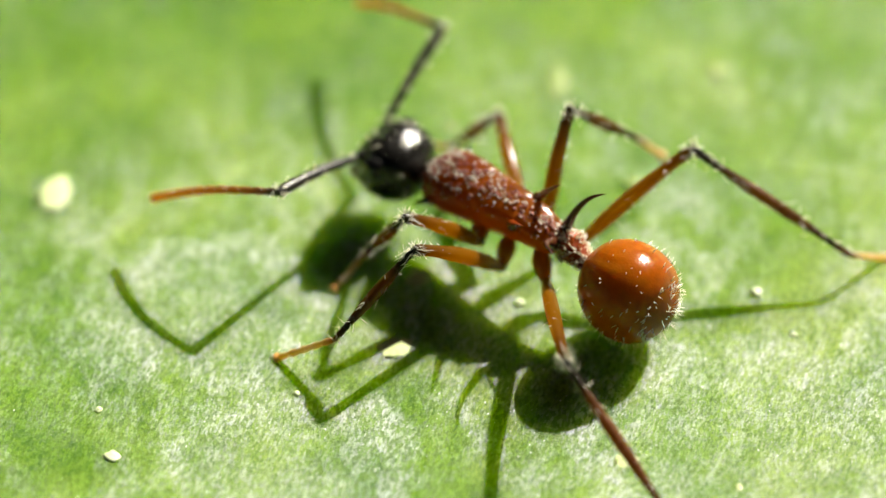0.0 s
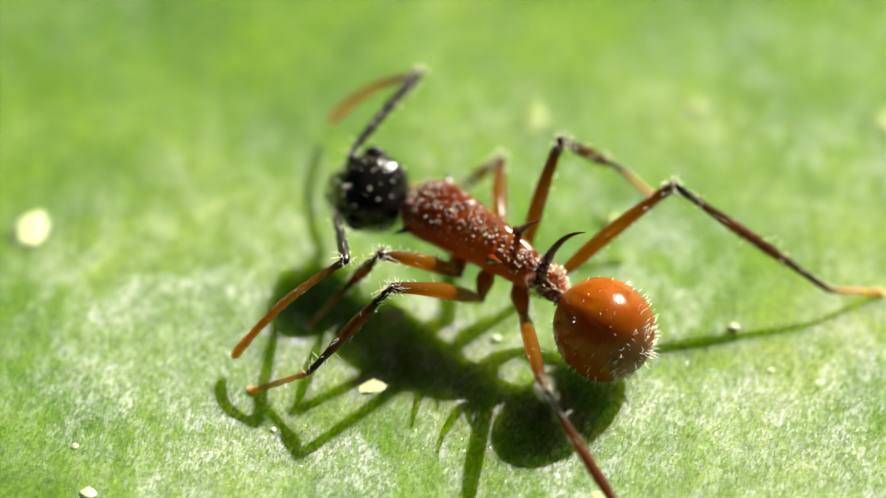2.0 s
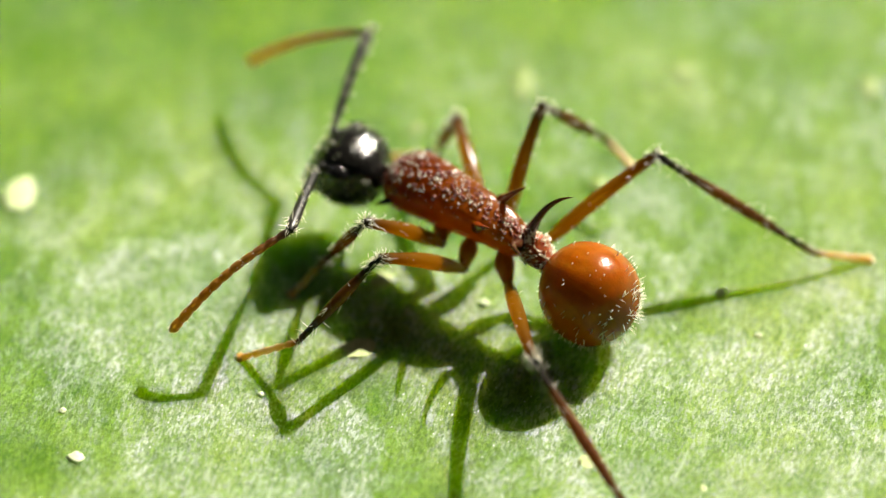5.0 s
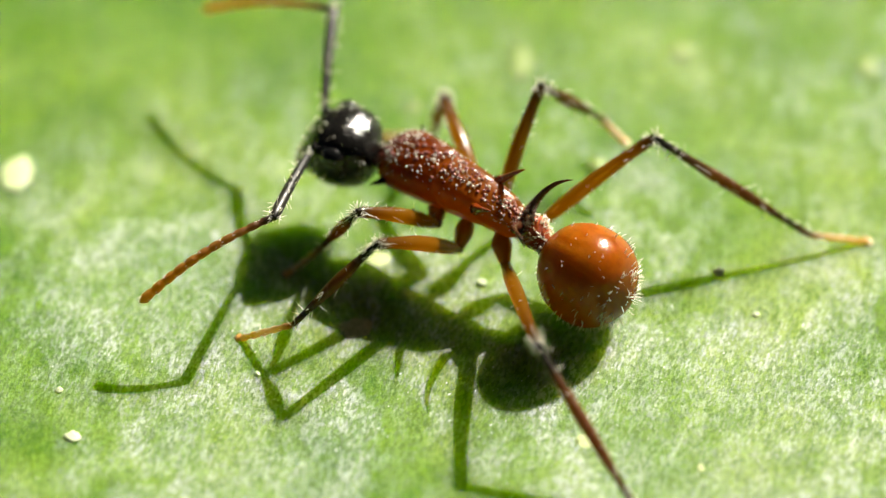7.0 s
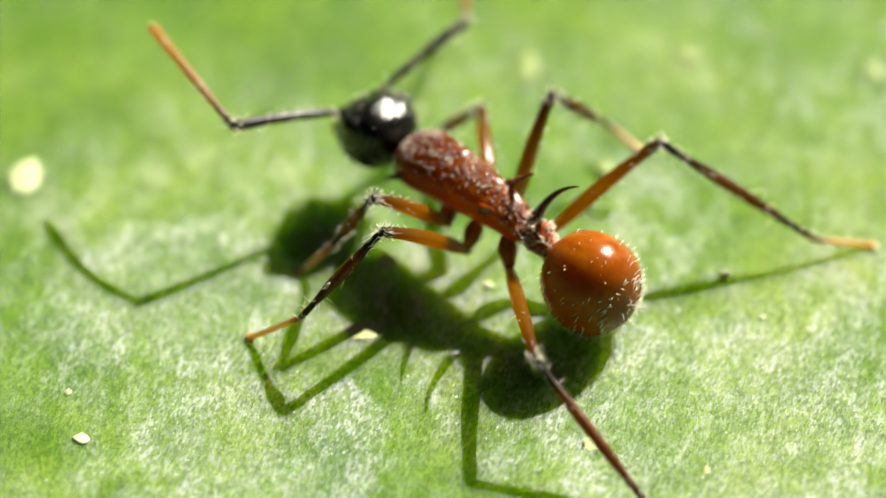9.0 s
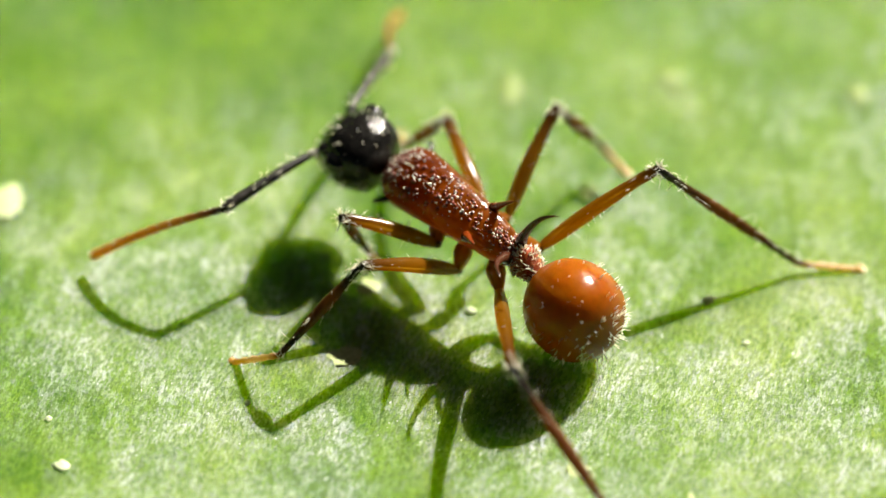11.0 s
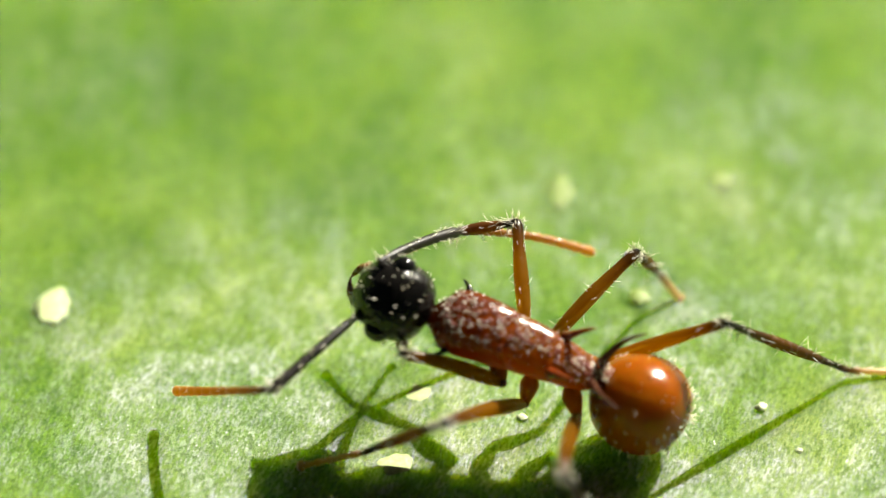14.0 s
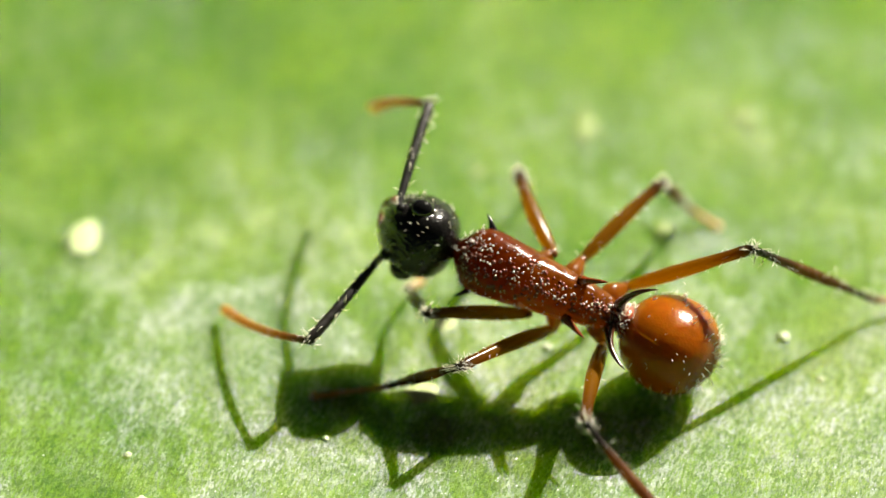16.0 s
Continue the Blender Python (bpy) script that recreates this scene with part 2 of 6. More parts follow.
    links.new(col, p.inputs["Base Color"])
    crumbs = noise_tex(nodes, links, coords(nodes, links, (1.0, 0.7, 1.0)), 30.0, 2, 0.5)
    ht = math_node(nodes, links, "ADD", fine.outputs[0], math_node(nodes, links, "MULTIPLY", crumbs.outputs[0], 0.22))
    b = bump(nodes, links, ht, 1.0, 0.00010)
    links.new(b.outputs[0], p.inputs["Normal"])
    gloss = ramp(nodes, [(0.0, (0.05,) * 3), (0.30, (0.40,) * 3), (0.8, (1.0,) * 3)])
    links.new(math_node(nodes, links, "MULTIPLY", wax, math_node(nodes, links, "ADD", math_node(nodes, links, "MULTIPLY", lot.outputs[0], 0.65), 0.35)), gloss.inputs[0])
    links.new(gloss.outputs[0], p.inputs["Specular IOR Level"])
    rough = ramp(nodes, [(0.3, (0.48,) * 3), (0.7, (0.60,) * 3)])
    links.new(mid.outputs[0], rough.inputs[0])
    links.new(rough.outputs[0], p.inputs["Roughness"])
    p.inputs["IOR"].default_value = 1.76
    p.inputs["Subsurface Weight"].default_value = 1.0
    p.inputs["Subsurface Radius"].default_value = (0.72, 1.0, 0.07)
    p.inputs["Subsurface Scale"].default_value = 0.0040
    return mat


m_leaf = leaf_material()


def speck_material(name, low, high):
    mat, nodes, links, p = nodes_of(name)
    vec = coords(nodes, links, 1.0)
    n = noise_tex(nodes, links, vec, 9.0, 4)
    r = ramp(nodes, [(0.35, low), (0.65, high)])
    links.new(n.outputs[0], r.inputs[0])
    links.new(r.outputs[0], p.inputs["Base Color"])
    links.new(bump(nodes, links, n.outputs[0], 0.8, 0.00002).outputs[0], p.inputs["Normal"])
    p.inputs["Roughness"].default_value = 0.5
    return mat


m_speck = speck_material("pale_grain", (0.29, 0.34, 0.19), (0.42, 0.48, 0.29))
m_dull = speck_material("dull_flake", (0.26, 0.33, 0.14), (0.38, 0.44, 0.22))
m_faint = speck_material("faint_flake", (0.115, 0.170, 0.028), (0.15, 0.205, 0.045))
m_film = speck_material("pale_film", (0.24, 0.30, 0.11), (0.38, 0.42, 0.19))
m_fleck = speck_material("white_fleck", (0.40, 0.50, 0.40), (0.66, 0.72, 0.66))
m_soil = speck_material("shaded_soil", (0.03, 0.025, 0.015), (0.07, 0.055, 0.03))


# ---- mesh helpers, in millimetres ----
def part(name, bm, material, parent=None, label="", m=None, smooth=True):
    mesh = bpy.data.meshes.new(name)
    bmesh.ops.recalc_face_normals(bm, faces=bm.faces)
    for v in bm.verts:
        v.co *= 0.001
    bm.to_mesh(mesh)
    bm.free()
    if smooth:
        mesh.polygons.foreach_set("use_smooth", [True] * len(mesh.polygons))
    mesh.materials.append(material)
    ob = new(name, mesh)
    if parent is not None:
        ob.parent = parent
    if m is not None:
        ob.matrix_basis = m
    if label:
        tagged(ob, label)
    return ob


def spline(rows, steps):
    """Catmull-Rom through rows of numbers, steps points between each pair."""
    out = []
    n = len(rows)
    for i in range(n - 1):
        a, b, c, d = (rows[max(0, min(n - 1, i + k))] for k in (-1, 0, 1, 2))
        for s in range(steps):
            t = s / steps
            out.append([0.5 * (2 * q + (r - p) * t + (2 * p - 5 * q + 4 * r - u) * t * t + (3 * q - p - 3 * r + u) * t ** 3) for p, q, r, u in zip(a, b, c, d)])
    out.append(list(rows[-1]))
    return out


def loft(rows, n=18, steps=4, shape=None, bm=None):
    """Rings round x: rows of (x, y, z, half width, half height), splined. shape(x, angle) scales the ring."""
    bm = bm or bmesh.new()
    rings = []
    for x, y, z, w, h in spline(rows, steps):
        ring = []
        for k in range(n):
            a = 2 * math.pi * k / n
            s = shape(x, a) if shape else 1.0
            ring.append(bm.verts.new((x, y + max(w, 0.002) * s * math.cos(a), z + max(h, 0.002) * s * math.sin(a))))
        rings.append(ring)
    for a, b in zip(rings, rings[1:]):
        for k in range(n):
            bm.faces.new((a[k], a[(k + 1) % n], b[(k + 1) % n], b[k]))
    bm.faces.new(rings[0])
    bm.faces.new(rings[-1])
    return bm


def surface_points(rows, count, rng, keep=None, steps=6):
    """Places and normals on a loft."""
    pts = spline(rows, steps)
    out = []
    while len(out) < count:
        i = rng.randrange(len(pts) - 1)
        t = rng.random()
        x, y, z, w, h = (p + (q - p) * t for p, q in zip(pts[i], pts[i + 1]))
        a = rng.uniform(0, 2 * math.pi)
        nrm = Vector((0.25 * rng.uniform(-1, 1), math.cos(a) * h, math.sin(a) * w)).normalized()
        c = Vector((x, y + w * math.cos(a), z + h * math.sin(a)))
        if keep is None or keep(c, nrm):
            out.append((c, nrm))
    return out


def setae(points, length, radius, rng, lean=(0.5, 0, 0), parent=None, label=""):
    """Stiff pale hairs as thin three-sided cones."""
    bm = bmesh.new()
    for c, nrm in points:
        ln = length * rng.uniform(0.6, 1.35)
        d = (nrm + Vector(lean) * rng.uniform(0.5, 1.2) + Vector((rng.gauss(0, 0.25), rng.gauss(0, 0.25), rng.gauss(0, 0.25)))).normalized()
        side = d.orthogonal().normalized()
        other = d.cross(side)
        r = 1.2 * radius * rng.uniform(0.7, 1.2)
        base = [bm.verts.new(c - nrm * 0.01 + side * r * math.cos(k * 2.094) + other * r * math.sin(k * 2.094)) for k in range(3)]
        midp = c + d * ln * 0.55
        mids = [bm.verts.new(midp + side * r * 0.8 * math.cos(k * 2.094) + other * r * 0.8 * math.sin(k * 2.094)) for k in range(3)]
        tip = bm.verts.new(c + d * ln + nrm * ln * 0.08)
        for k in range(3):
            j = (k + 1) % 3
            bm.faces.new((base[k], base[j], mids[j], mids[k]))
            bm.faces.new((mids[k], mids[j], tip))
        bm.faces.new(base[::-1])
    ob = part("setae", bm, m_hair, parent, label)
    tagged(ob, kind="stuff")
    return ob


# ---- the leaf and the ground under it ----
def leaf_height(x, y):
    far = max(0.0, math.hypot(x, y) - 14.0)
    return -0.004 * far ** 1.5 * 0.6 + 0.012 * far * math.sin(x * 0.12) * 0.3


def build_leaf():
    """A broad blade: flat where the ant stands, drooping towards its rim."""
    bm = bmesh.new()
    xs = [math.copysign(abs(k / 40) ** 1.6, k) for k in range(-40, 41)]
    top, low = {}, {}
    for i, u in enumerate(xs):
        x = 75 * u
        half = 42 * math.sqrt(max(0.0, 1 - abs(u) ** 2.2)) * (1 - 0.25 * u) + 0.4
        for j, v in enumerate(xs):
            y = half * v
            z = leaf_height(x, y)
            top[i, j] = bm.verts.new((x, y, z))
            low[i, j] = bm.verts.new((x, y, z - 0.28))
    n = len(xs)
    for i in range(n - 1):
        for j in range(n - 1):
            bm.faces.new((top[i, j], top[i + 1, j], top[i + 1, j + 1], top[i, j + 1]))
            bm.faces.new((low[i, j], low[i, j + 1], low[i + 1, j + 1], low[i + 1, j]))
    for i in range(n - 1):
        for a, b in (((i, 0), (i + 1, 0)), ((i + 1, n - 1), (i, n - 1)), ((0, i + 1), (0, i)), ((n - 1, i), (n - 1, i + 1))):
            bm.faces.new((top[a], low[a], low[b], top[b]))
    ob = part("leaf", bm, m_leaf)
    return tagged(ob, "broad bright green leaf with waxy gloss, partly painted pale, and fine grain", "leaf", kind="structure")


leaf = build_leaf()
lowest = min(v.co.z for v in leaf.data.vertices)
bm = bmesh.new()
bmesh.ops.create_grid(bm, x_segments=8, y_segments=8, size=2000000)
ground = part("ground", bm, m_soil, m=pose(0, 0, lowest - 0.0002), smooth=False)
tagged(ground, "dark shaded soil under the leaf", "ground", kind="structure")


# ---- grains lying on the leaf, and pale flecks that paint sun glints ----
def grain(x, y, w, d, h, seed, material=None, label="pale yellow grain of debris lying on the green leaf"):
    rng = random.Random(seed)
    bm = bmesh.new()
    bmesh.ops.create_icosphere(bm, subdivisions=3, radius=1.0)
    off = Vector((rng.uniform(0, 50), rng.uniform(0, 50), rng.uniform(0, 50)))
    for v in bm.verts:
        k = 1 + 0.35 * noise.noise(v.co * 1.6 + off) + 0.18 * noise.noise(v.co * 4 + off)
        v.co = Vector((v.co.x * w * 0.5 * k, v.co.y * d * 0.5 * k, max(v.co.z, -0.45) * h * 0.5 * k))
    low = min(v.co.z for v in bm.verts)
    ob = part("grain", bm, material or m_speck, m=mm(x, y, -low - 0.01, 0, 0, rng.uniform(-30, 30)))
    return tagged(ob, label, "debris grain", "grains on the leaf")


for k, (x, y, w, d, h) in enumerate((
        (-6.99, 1.42, 0.58, 0.88, 0.04), (2.09, 4.33, 0.42, 0.95, 0.025), (-5.78, -5.13, 0.30, 0.26, 0.06),
        (5.56, -1.11, 0.22, 0.20, 0.12), (1.36, -1.36, 0.18, 0.18, 0.1), (-6.04, -4.0, 0.13, 0.14, 0.08),
        (3.45, 1.61, 0.34, 0.40, 0.12), (-2.57, -3.60, 0.12, 0.12, 0.07), (6.2, -2.15, 0.14, 0.12, 0.07), (8.4, 4.2, 0.36, 0.5, 0.03), (5.0, 4.6, 0.4, 0.5, 0.03), (0.16, 3.13, 0.30, 0.34, 0.02))):
    grain(x, y, w, d, h, 10 + k, m_faint if k > 8 or k in (1, 6) else m_dull if k == 0 else m_speck)
for k, (x, y, w, d) in enumerate(((5.16, -5.85, 0.14, 0.2), (-0.85, -2.42, 0.80, 0.55), (3.2, -5.2, 0.4, 0.5), (-0.47, -0.76, 0.5, 0.5))):
    grain(x, y, w, d, 0.018, 40 + k, m_film, "thin whitish flake of dried residue on the leaf")

# pale flecks: some minute specks, mostly sun glints put in as white colour
rng = random.Random(4)
bm = bmesh.new()
PATCHES = ((-4.0, -1.6, 2.6, 2.4), (-2.6, -5.4, 2.9, 2.2), (5.2, -5.0, 4.0, 3.4))
for k in range(12000):
    x, y = rng.uniform(-10, 10), rng.uniform(-8.5, 3.5)
    thick = max(1 - math.hypot((x - px) / rx, (y - py) / ry) for px, py, rx, ry in PATCHES)
    thick = 0.42 * min(1.0, max(0.0, 1.6 * thick)) + 0.7 * max(0.0, noise.noise(Vector((x * 0.5, y * 0.35, 3.1)))) + 0.03
    if rng.random() > thick:
        continue
    r = 0.004 + 0.012 * rng.random() ** 4
    ang, long = rng.gauss(-0.45, 0.35), rng.uniform(1.0, 2.6)
    ring = []
    for j in range(5):
        u, v = r * math.cos(j * 1.2566) * rng.uniform(0.7, 1.2), r * long * math.sin(j * 1.2566) * rng.uniform(0.7, 1.2)
        ring.append(bm.verts.new((x + u * math.cos(ang) - v * math.sin(ang), y + u * math.sin(ang) + v * math.cos(ang), 0.001)))
    peak = bm.verts.new((x, y, 0.5 * r))
    for j in range(5):
        bm.faces.new((ring[j], ring[(j + 1) % 5], peak))
dust = part("dust", bm, m_fleck)
tagged(dust, "fine whitish specks and painted sun glints on the leaf", "dust", kind="stuff")


# ---- the ant ----
ant = tagged(new("ant"), "red-orange spiny ant with black head standing on the leaf", "ant")
parts = {}
rng = random.Random(11)

MESO = ((1.68, 0, 0.095, 0.15, 0.147), (1.54, 0, 0.144, 0.31, 0.3), (1.34, 0, 0.212, 0.53, 0.437), (1.07, 0, 0.26, 0.60, 0.515), (0.62, 0, 0.287, 0.57, 0.53),
        (0.12, 0, 0.270, 0.51, 0.51), (-0.38, 0, 0.243, 0.45, 0.445), (-0.95, 0, 0.165, 0.37, 0.365), (-1.22, 0, 0.09, 0.3, 0.305), (-1.38, 0, 0.04, 0.21, 0.205), (-1.48, 0, 0.02, 0.11, 0.105))


def meso_shape(x, a):
    """Sutures across the back, slanting down the flanks, and a fold above the leg sockets."""
    low = 1 - max(0.0, math.sin(a))
    groove = 1 - 0.05 * math.exp(-((x - 0.30 + 0.22 * low) / 0.05) ** 2) - 0.035 * math.exp(-((x + 0.60 + 0.12 * low) / 0.05) ** 2)
    flank = abs(math.cos(a))
    fold = 0.05 * math.exp(-((math.sin(a) + 0.28 + 0.10 * math.sin(3 * x)) / 0.10) ** 2) * flank / (1 + math.exp((x - 0.7) * 9))
    square = (math.cos(a) ** 4 + math.sin(a) ** 4) ** -0.25 - 1
    corner = 1 + square * (0.35 + 0.40 / (1 + math.exp((x + 0.35) * 9))) * max(0.0, math.sin(a)) ** 0.3
    flat = corner * (1 - 0.05 * max(0.0, math.sin(a)) ** 4)
    return groove * flat * (1 - fold) * (1 + 0.014 * noise.noise(Vector((x * 7, math.cos(a) * 4, math.sin(a) * 4))))


meso = part("mesosoma", loft(MESO, 64, 14, meso_shape), m_meso, ant, "granular dark red mesosoma")
bm = bmesh.new()
for c, nv in surface_points(MESO, 430, rng, lambda c, nv: c.x < 1.5 and nv.z > 0.42 + 0.42 * rng.random()):
    r = 0.014 + 0.026 * rng.random() ** 1.5
    up = nv.orthogonal().normalized()
    side = nv.cross(up)
    rings = [[bm.verts.new(c + nv * (r * h) + (up * math.cos(j * 1.0472) + side * math.sin(j * 1.0472)) * (r * w)) for j in range(6)] for w, h in ((1.15, -0.5), (1.0, 0.2), (0.68, 0.62))]
    peak = bm.verts.new(c + nv * r * 0.82)
    for p, q in zip(rings, rings[1:]):
        for j in range(6):
            bm.faces.new((p[j], p[(j + 1) % 6], q[(j + 1) % 6], q[j]))
    for j in range(6):
        bm.faces.new((rings[2][j], rings[2][(j + 1) % 6], peak))
granules = part("granulation", bm, m_granule, meso, "glossy red granules on the back")
tagged(granules, kind="stuff")
# white dabs stand in for sun glints off the granules and hairs
setae(surface_points(MESO, 230, rng, lambda c, nv: c.x < 1.5 and nv.z > 0.42 + 0.42 * rng.random()), 0.042, 0.020, rng, (-0.2, 0, 0), meso, "short white dabs painting the glints on the back")
setae(surface_points(MESO, 130, rng, lambda c, nv: nv.z > 0.4 or c.x > 1.35), 0.09, 0.006, rng, (-0.4, 0, 0), meso, "short whitish hairs")
part("neck", loft(((1.4, 0, 0.02, 0.14, 0.14), (1.6, 0, 0.02, 0.16, 0.15), (1.70, 0, 0.02, 0.13, 0.13)), 16, 4), m_petiole, ant)

PETIOLE = ((-1.36, 0, -0.06, 0.14, 0.15), (-1.5, 0, 0.04, 0.23, 0.27), (-1.64, 0, 0.09, 0.29, 0.33), (-1.80, 0, -0.02, 0.22, 0.27), (-1.94, 0, -0.18, 0.14, 0.15), (-2.05, 0, -0.24, 0.11, 0.12))
petiole = part("petiole", loft(PETIOLE, 24, 5), m_petiole, ant, "red-brown knobbed petiole with white down, also painting glints")
# down made dense and thick, so its white also paints the petiole's highlights
setae(surface_points(PETIOLE, 320, rng, lambda c, nv: nv.z > -0.3), 0.075, 0.013, rng, (-0.3, 0, 0.3), petiole, "white down, also painting glints")


def spine(base, tip, width, bend):
    """A curved tapering thorn from base to tip, bent by bend."""
    a, b = Vector(base), Vector(tip)
    d = (b - a).normalized()
    side = d.orthogonal().normalized()
    other = d.cross(side)
    bm = bmesh.new()
    rings = []
    for k in range(11):
        t = k / 10
        c = a.lerp(b, t) + Vector(bend) * (4 * t * (1 - t))
        r = width * (1 - t) ** 0.75 * (1 + 0.6 * math.exp(-t * 9)) + 0.006
        rings.append([bm.verts.new(c + side * r * math.cos(j * 0.7854) + other * r * math.sin(j * 0.7854)) for j in range(8)])
    for p, q in zip(rings, rings[1:]):
        for j in range(8):
            bm.faces.new((p[j], p[(j + 1) % 8], q[(j + 1) % 8], q[j]))
    bm.faces.new(rings[0])
    bm.faces.new(rings[-1])
    return bm


for s in (1, -1):
    part("pronotal_spine", spine((1.14, 0.48 * s, 0.24), (1.38, 0.78 * s, 0.24), 0.08, (-0.03, 0.03 * s, 0.05)), m_spine, ant, "short black shoulder spine")
    part("propodeal_spine", spine((-0.66, 0.36 * s, 0.48), (-1.15, 0.53 * s, 0.97), 0.068, (-0.03, 0.02 * s, 0.05)), m_thorn, ant, "curved black back spine")
    part("petiole_spine", spine((-1.42, 0.20 * s, 0.29), (-2.03, 0.76 * s, 1.02), 0.078, (0.08, 0.05 * s, 0.12)), m_spine, ant, "long hooked black petiole spine")
    for name, inner, outer, w in (("F", (0.30, 0.28, -0.15), (0.09, 0.584, -0.234), 0.17), ("M", (-0.35, 0.28, -0.2), (-0.392, 0.656, -0.558), 0.17), ("H", (-1.05, 0.25, -0.15), (-1.327, 0.535, -0.509), 0.18)):
        a, b = Vector(inner), Vector(outer)
        a.y *= s
        b.y *= s
        ln = (b - a).length
        turn = (b - a).to_track_quat("X", "Z").to_matrix().to_4x4()
        body = loft(((-0.08, 0, 0, 0.08, 0.08), (ln * 0.25, 0, 0, w, w), (ln * 0.6, 0, 0, w * 0.82, w * 0.82), (ln * 0.9, 0, 0, w * 0.55, w * 0.55), (ln + 0.02, 0, 0, 0.05, 0.05)), 16, 4)
        coxa = part("coxa", body, m_coxa, ant, m=Matrix.Translation(a * 0.001) @ turn)
        part("trochanter", loft(((ln - 0.09, 0, 0, 0.04, 0.04), (ln - 0.06, 0, 0, 0.085, 0.085), (ln + 0.01, 0, 0, 0.095, 0.095), (ln + 0.06, 0, 0, 0.07, 0.07), (ln + 0.085, 0, 0, 0.02, 0.02)), 14, 4), m_joint, coxa, "brown joint")

# head
HEAD = ((-0.72, 0, 0.0, 0.10, 0.10), (-0.65, 0, 0.0, 0.24, 0.22), (-0.57, 0, 0.02, 0.46, 0.41), (-0.36, 0, 0.03, 0.66, 0.60), (0.0, 0, 0.03, 0.73, 0.68), (0.26, 0, 0.01, 0.68, 0.63), (0.46, 0, -0.03, 0.58, 0.52), (0.62, 0, -0.09, 0.44, 0.38), (0.73, 0, -0.14, 0.26, 0.20))


def head_shape(x, a):
    """A squarish capsule with two ridges between the antennae and a dented brow."""
    square = 1 + 0.45 * ((math.cos(a) ** 4 + math.sin(a) ** 4) ** -0.25 - 1)
    up = max(0.0, math.sin(a))
    ridge = sum(math.exp(-((a - math.pi / 2 - d) / 0.11) ** 2) for d in (-0.33, 0.33)) * math.exp(-((x - 0.42) / 0.22) ** 2)
    brow = math.exp(-((x - 0.30) / 0.10) ** 2) * up ** 3
    return 0.97 * square * (1 + 0.07 * ridge - 0.05 * brow + 0.02 * noise.noise(Vector((x * 6, math.cos(a) * 4, math.sin(a) * 4))))


head = parts["head"] = part("head", loft(HEAD, 56, 8, head_shape), m_head, ant, "glossy pitted black head")
setae(surface_points(HEAD, 150, rng, lambda c, nv: c.x > -0.5), 0.08, 0.0075, rng, (0.5, 0, 0), head, "short pale hairs")
for s in (1, -1):
    bm = bmesh.new()
    bmesh.ops.create_uvsphere(bm, u_segments=24, v_segments=14, radius=0.2)
    for v in bm.verts:
        v.co = Vector((v.co.x * 1.15, v.co.y, v.co.z)) + Vector((0.10, 0.60 * s, 0.30))
    part("eye", bm, m_eye, head, "bulging shiny black eye")
    bm = bmesh.new()
    bmesh.ops.create_uvsphere(bm, u_segments=16, v_segments=10, radius=0.12)
    for v in bm.verts:
        v.co += Vector((0.46, 0.46 * s, 0.28))
    part("antenna_socket", bm, m_head, head)
    part("mandible", spine((0.56, 0.24 * s, -0.26), (0.86, -0.02 * s, -0.48), 0.13, (0.05, 0.10 * s, 0.0)), m_mandible, head, "brown curved mandible")

# gaster: a large first plate and the smaller hind ones
FIRST = ((-0.902, 0, 0.050, 0.099, 0.110), (-0.827, 0, 0.050, 0.335, 0.374), (-0.620, 0, 0.030, 0.630, 0.715), (-0.282, 0, 0.010, 0.827, 0.946), (0.094, 0, 0.000, 0.877, 1.012), (0.395, 0, 0.000, 0.818, 0.935), (0.602, 0, 0.000, 0.690, 0.781), (0.733, 0, 0.000, 0.537, 0.611), (0.747, 0, 0.000, 0.502, 0.572))
HIND = ((0.639, 0, -0.010, 0.522, 0.594), (0.743, 0, -0.010, 0.502, 0.572), (0.827, 0, -0.030, 0.374, 0.424), (0.893, 0, -0.050, 0.217, 0.242), (0.926, 0, -0.060, 0.079, 0.088))


def crease(x, a):
    """A shallow fold along the back, from the front to the middle."""
    d = (a - math.pi / 2 + 0.10 * math.sin(4 * x)) / 0.05
    return 1 - 0.028 * math.exp(-d * d) / (1 + math.exp((x - 0.05) * 14)) + 0.006 * noise.noise(Vector((x * 2, math.cos(a) * 2, math.sin(a) * 2)))


gaster = parts["gaster"] = part("gaster", loft(FIRST, 72, 8, crease), m_gaster, ant, "glossy orange bulbous gaster")
part("hind_plate", loft(HIND, 40, 6), m_gaster, gaster, "darker orange hind plate")
setae(surface_points(FIRST, 260, rng, lambda c, nv: c.x > -0.7 and (nv.z < 0.4 or rng.random() < 0.3)), 0.10, 0.0075, rng, (0.35, 0, 0), gaster, "pale bristles")
setae(surface_points(HIND, 45, rng, lambda c, nv: c.x > 0.73), 0.17, 0.007, rng, (0.5, 0, 0), gaster, "longer pale bristles")

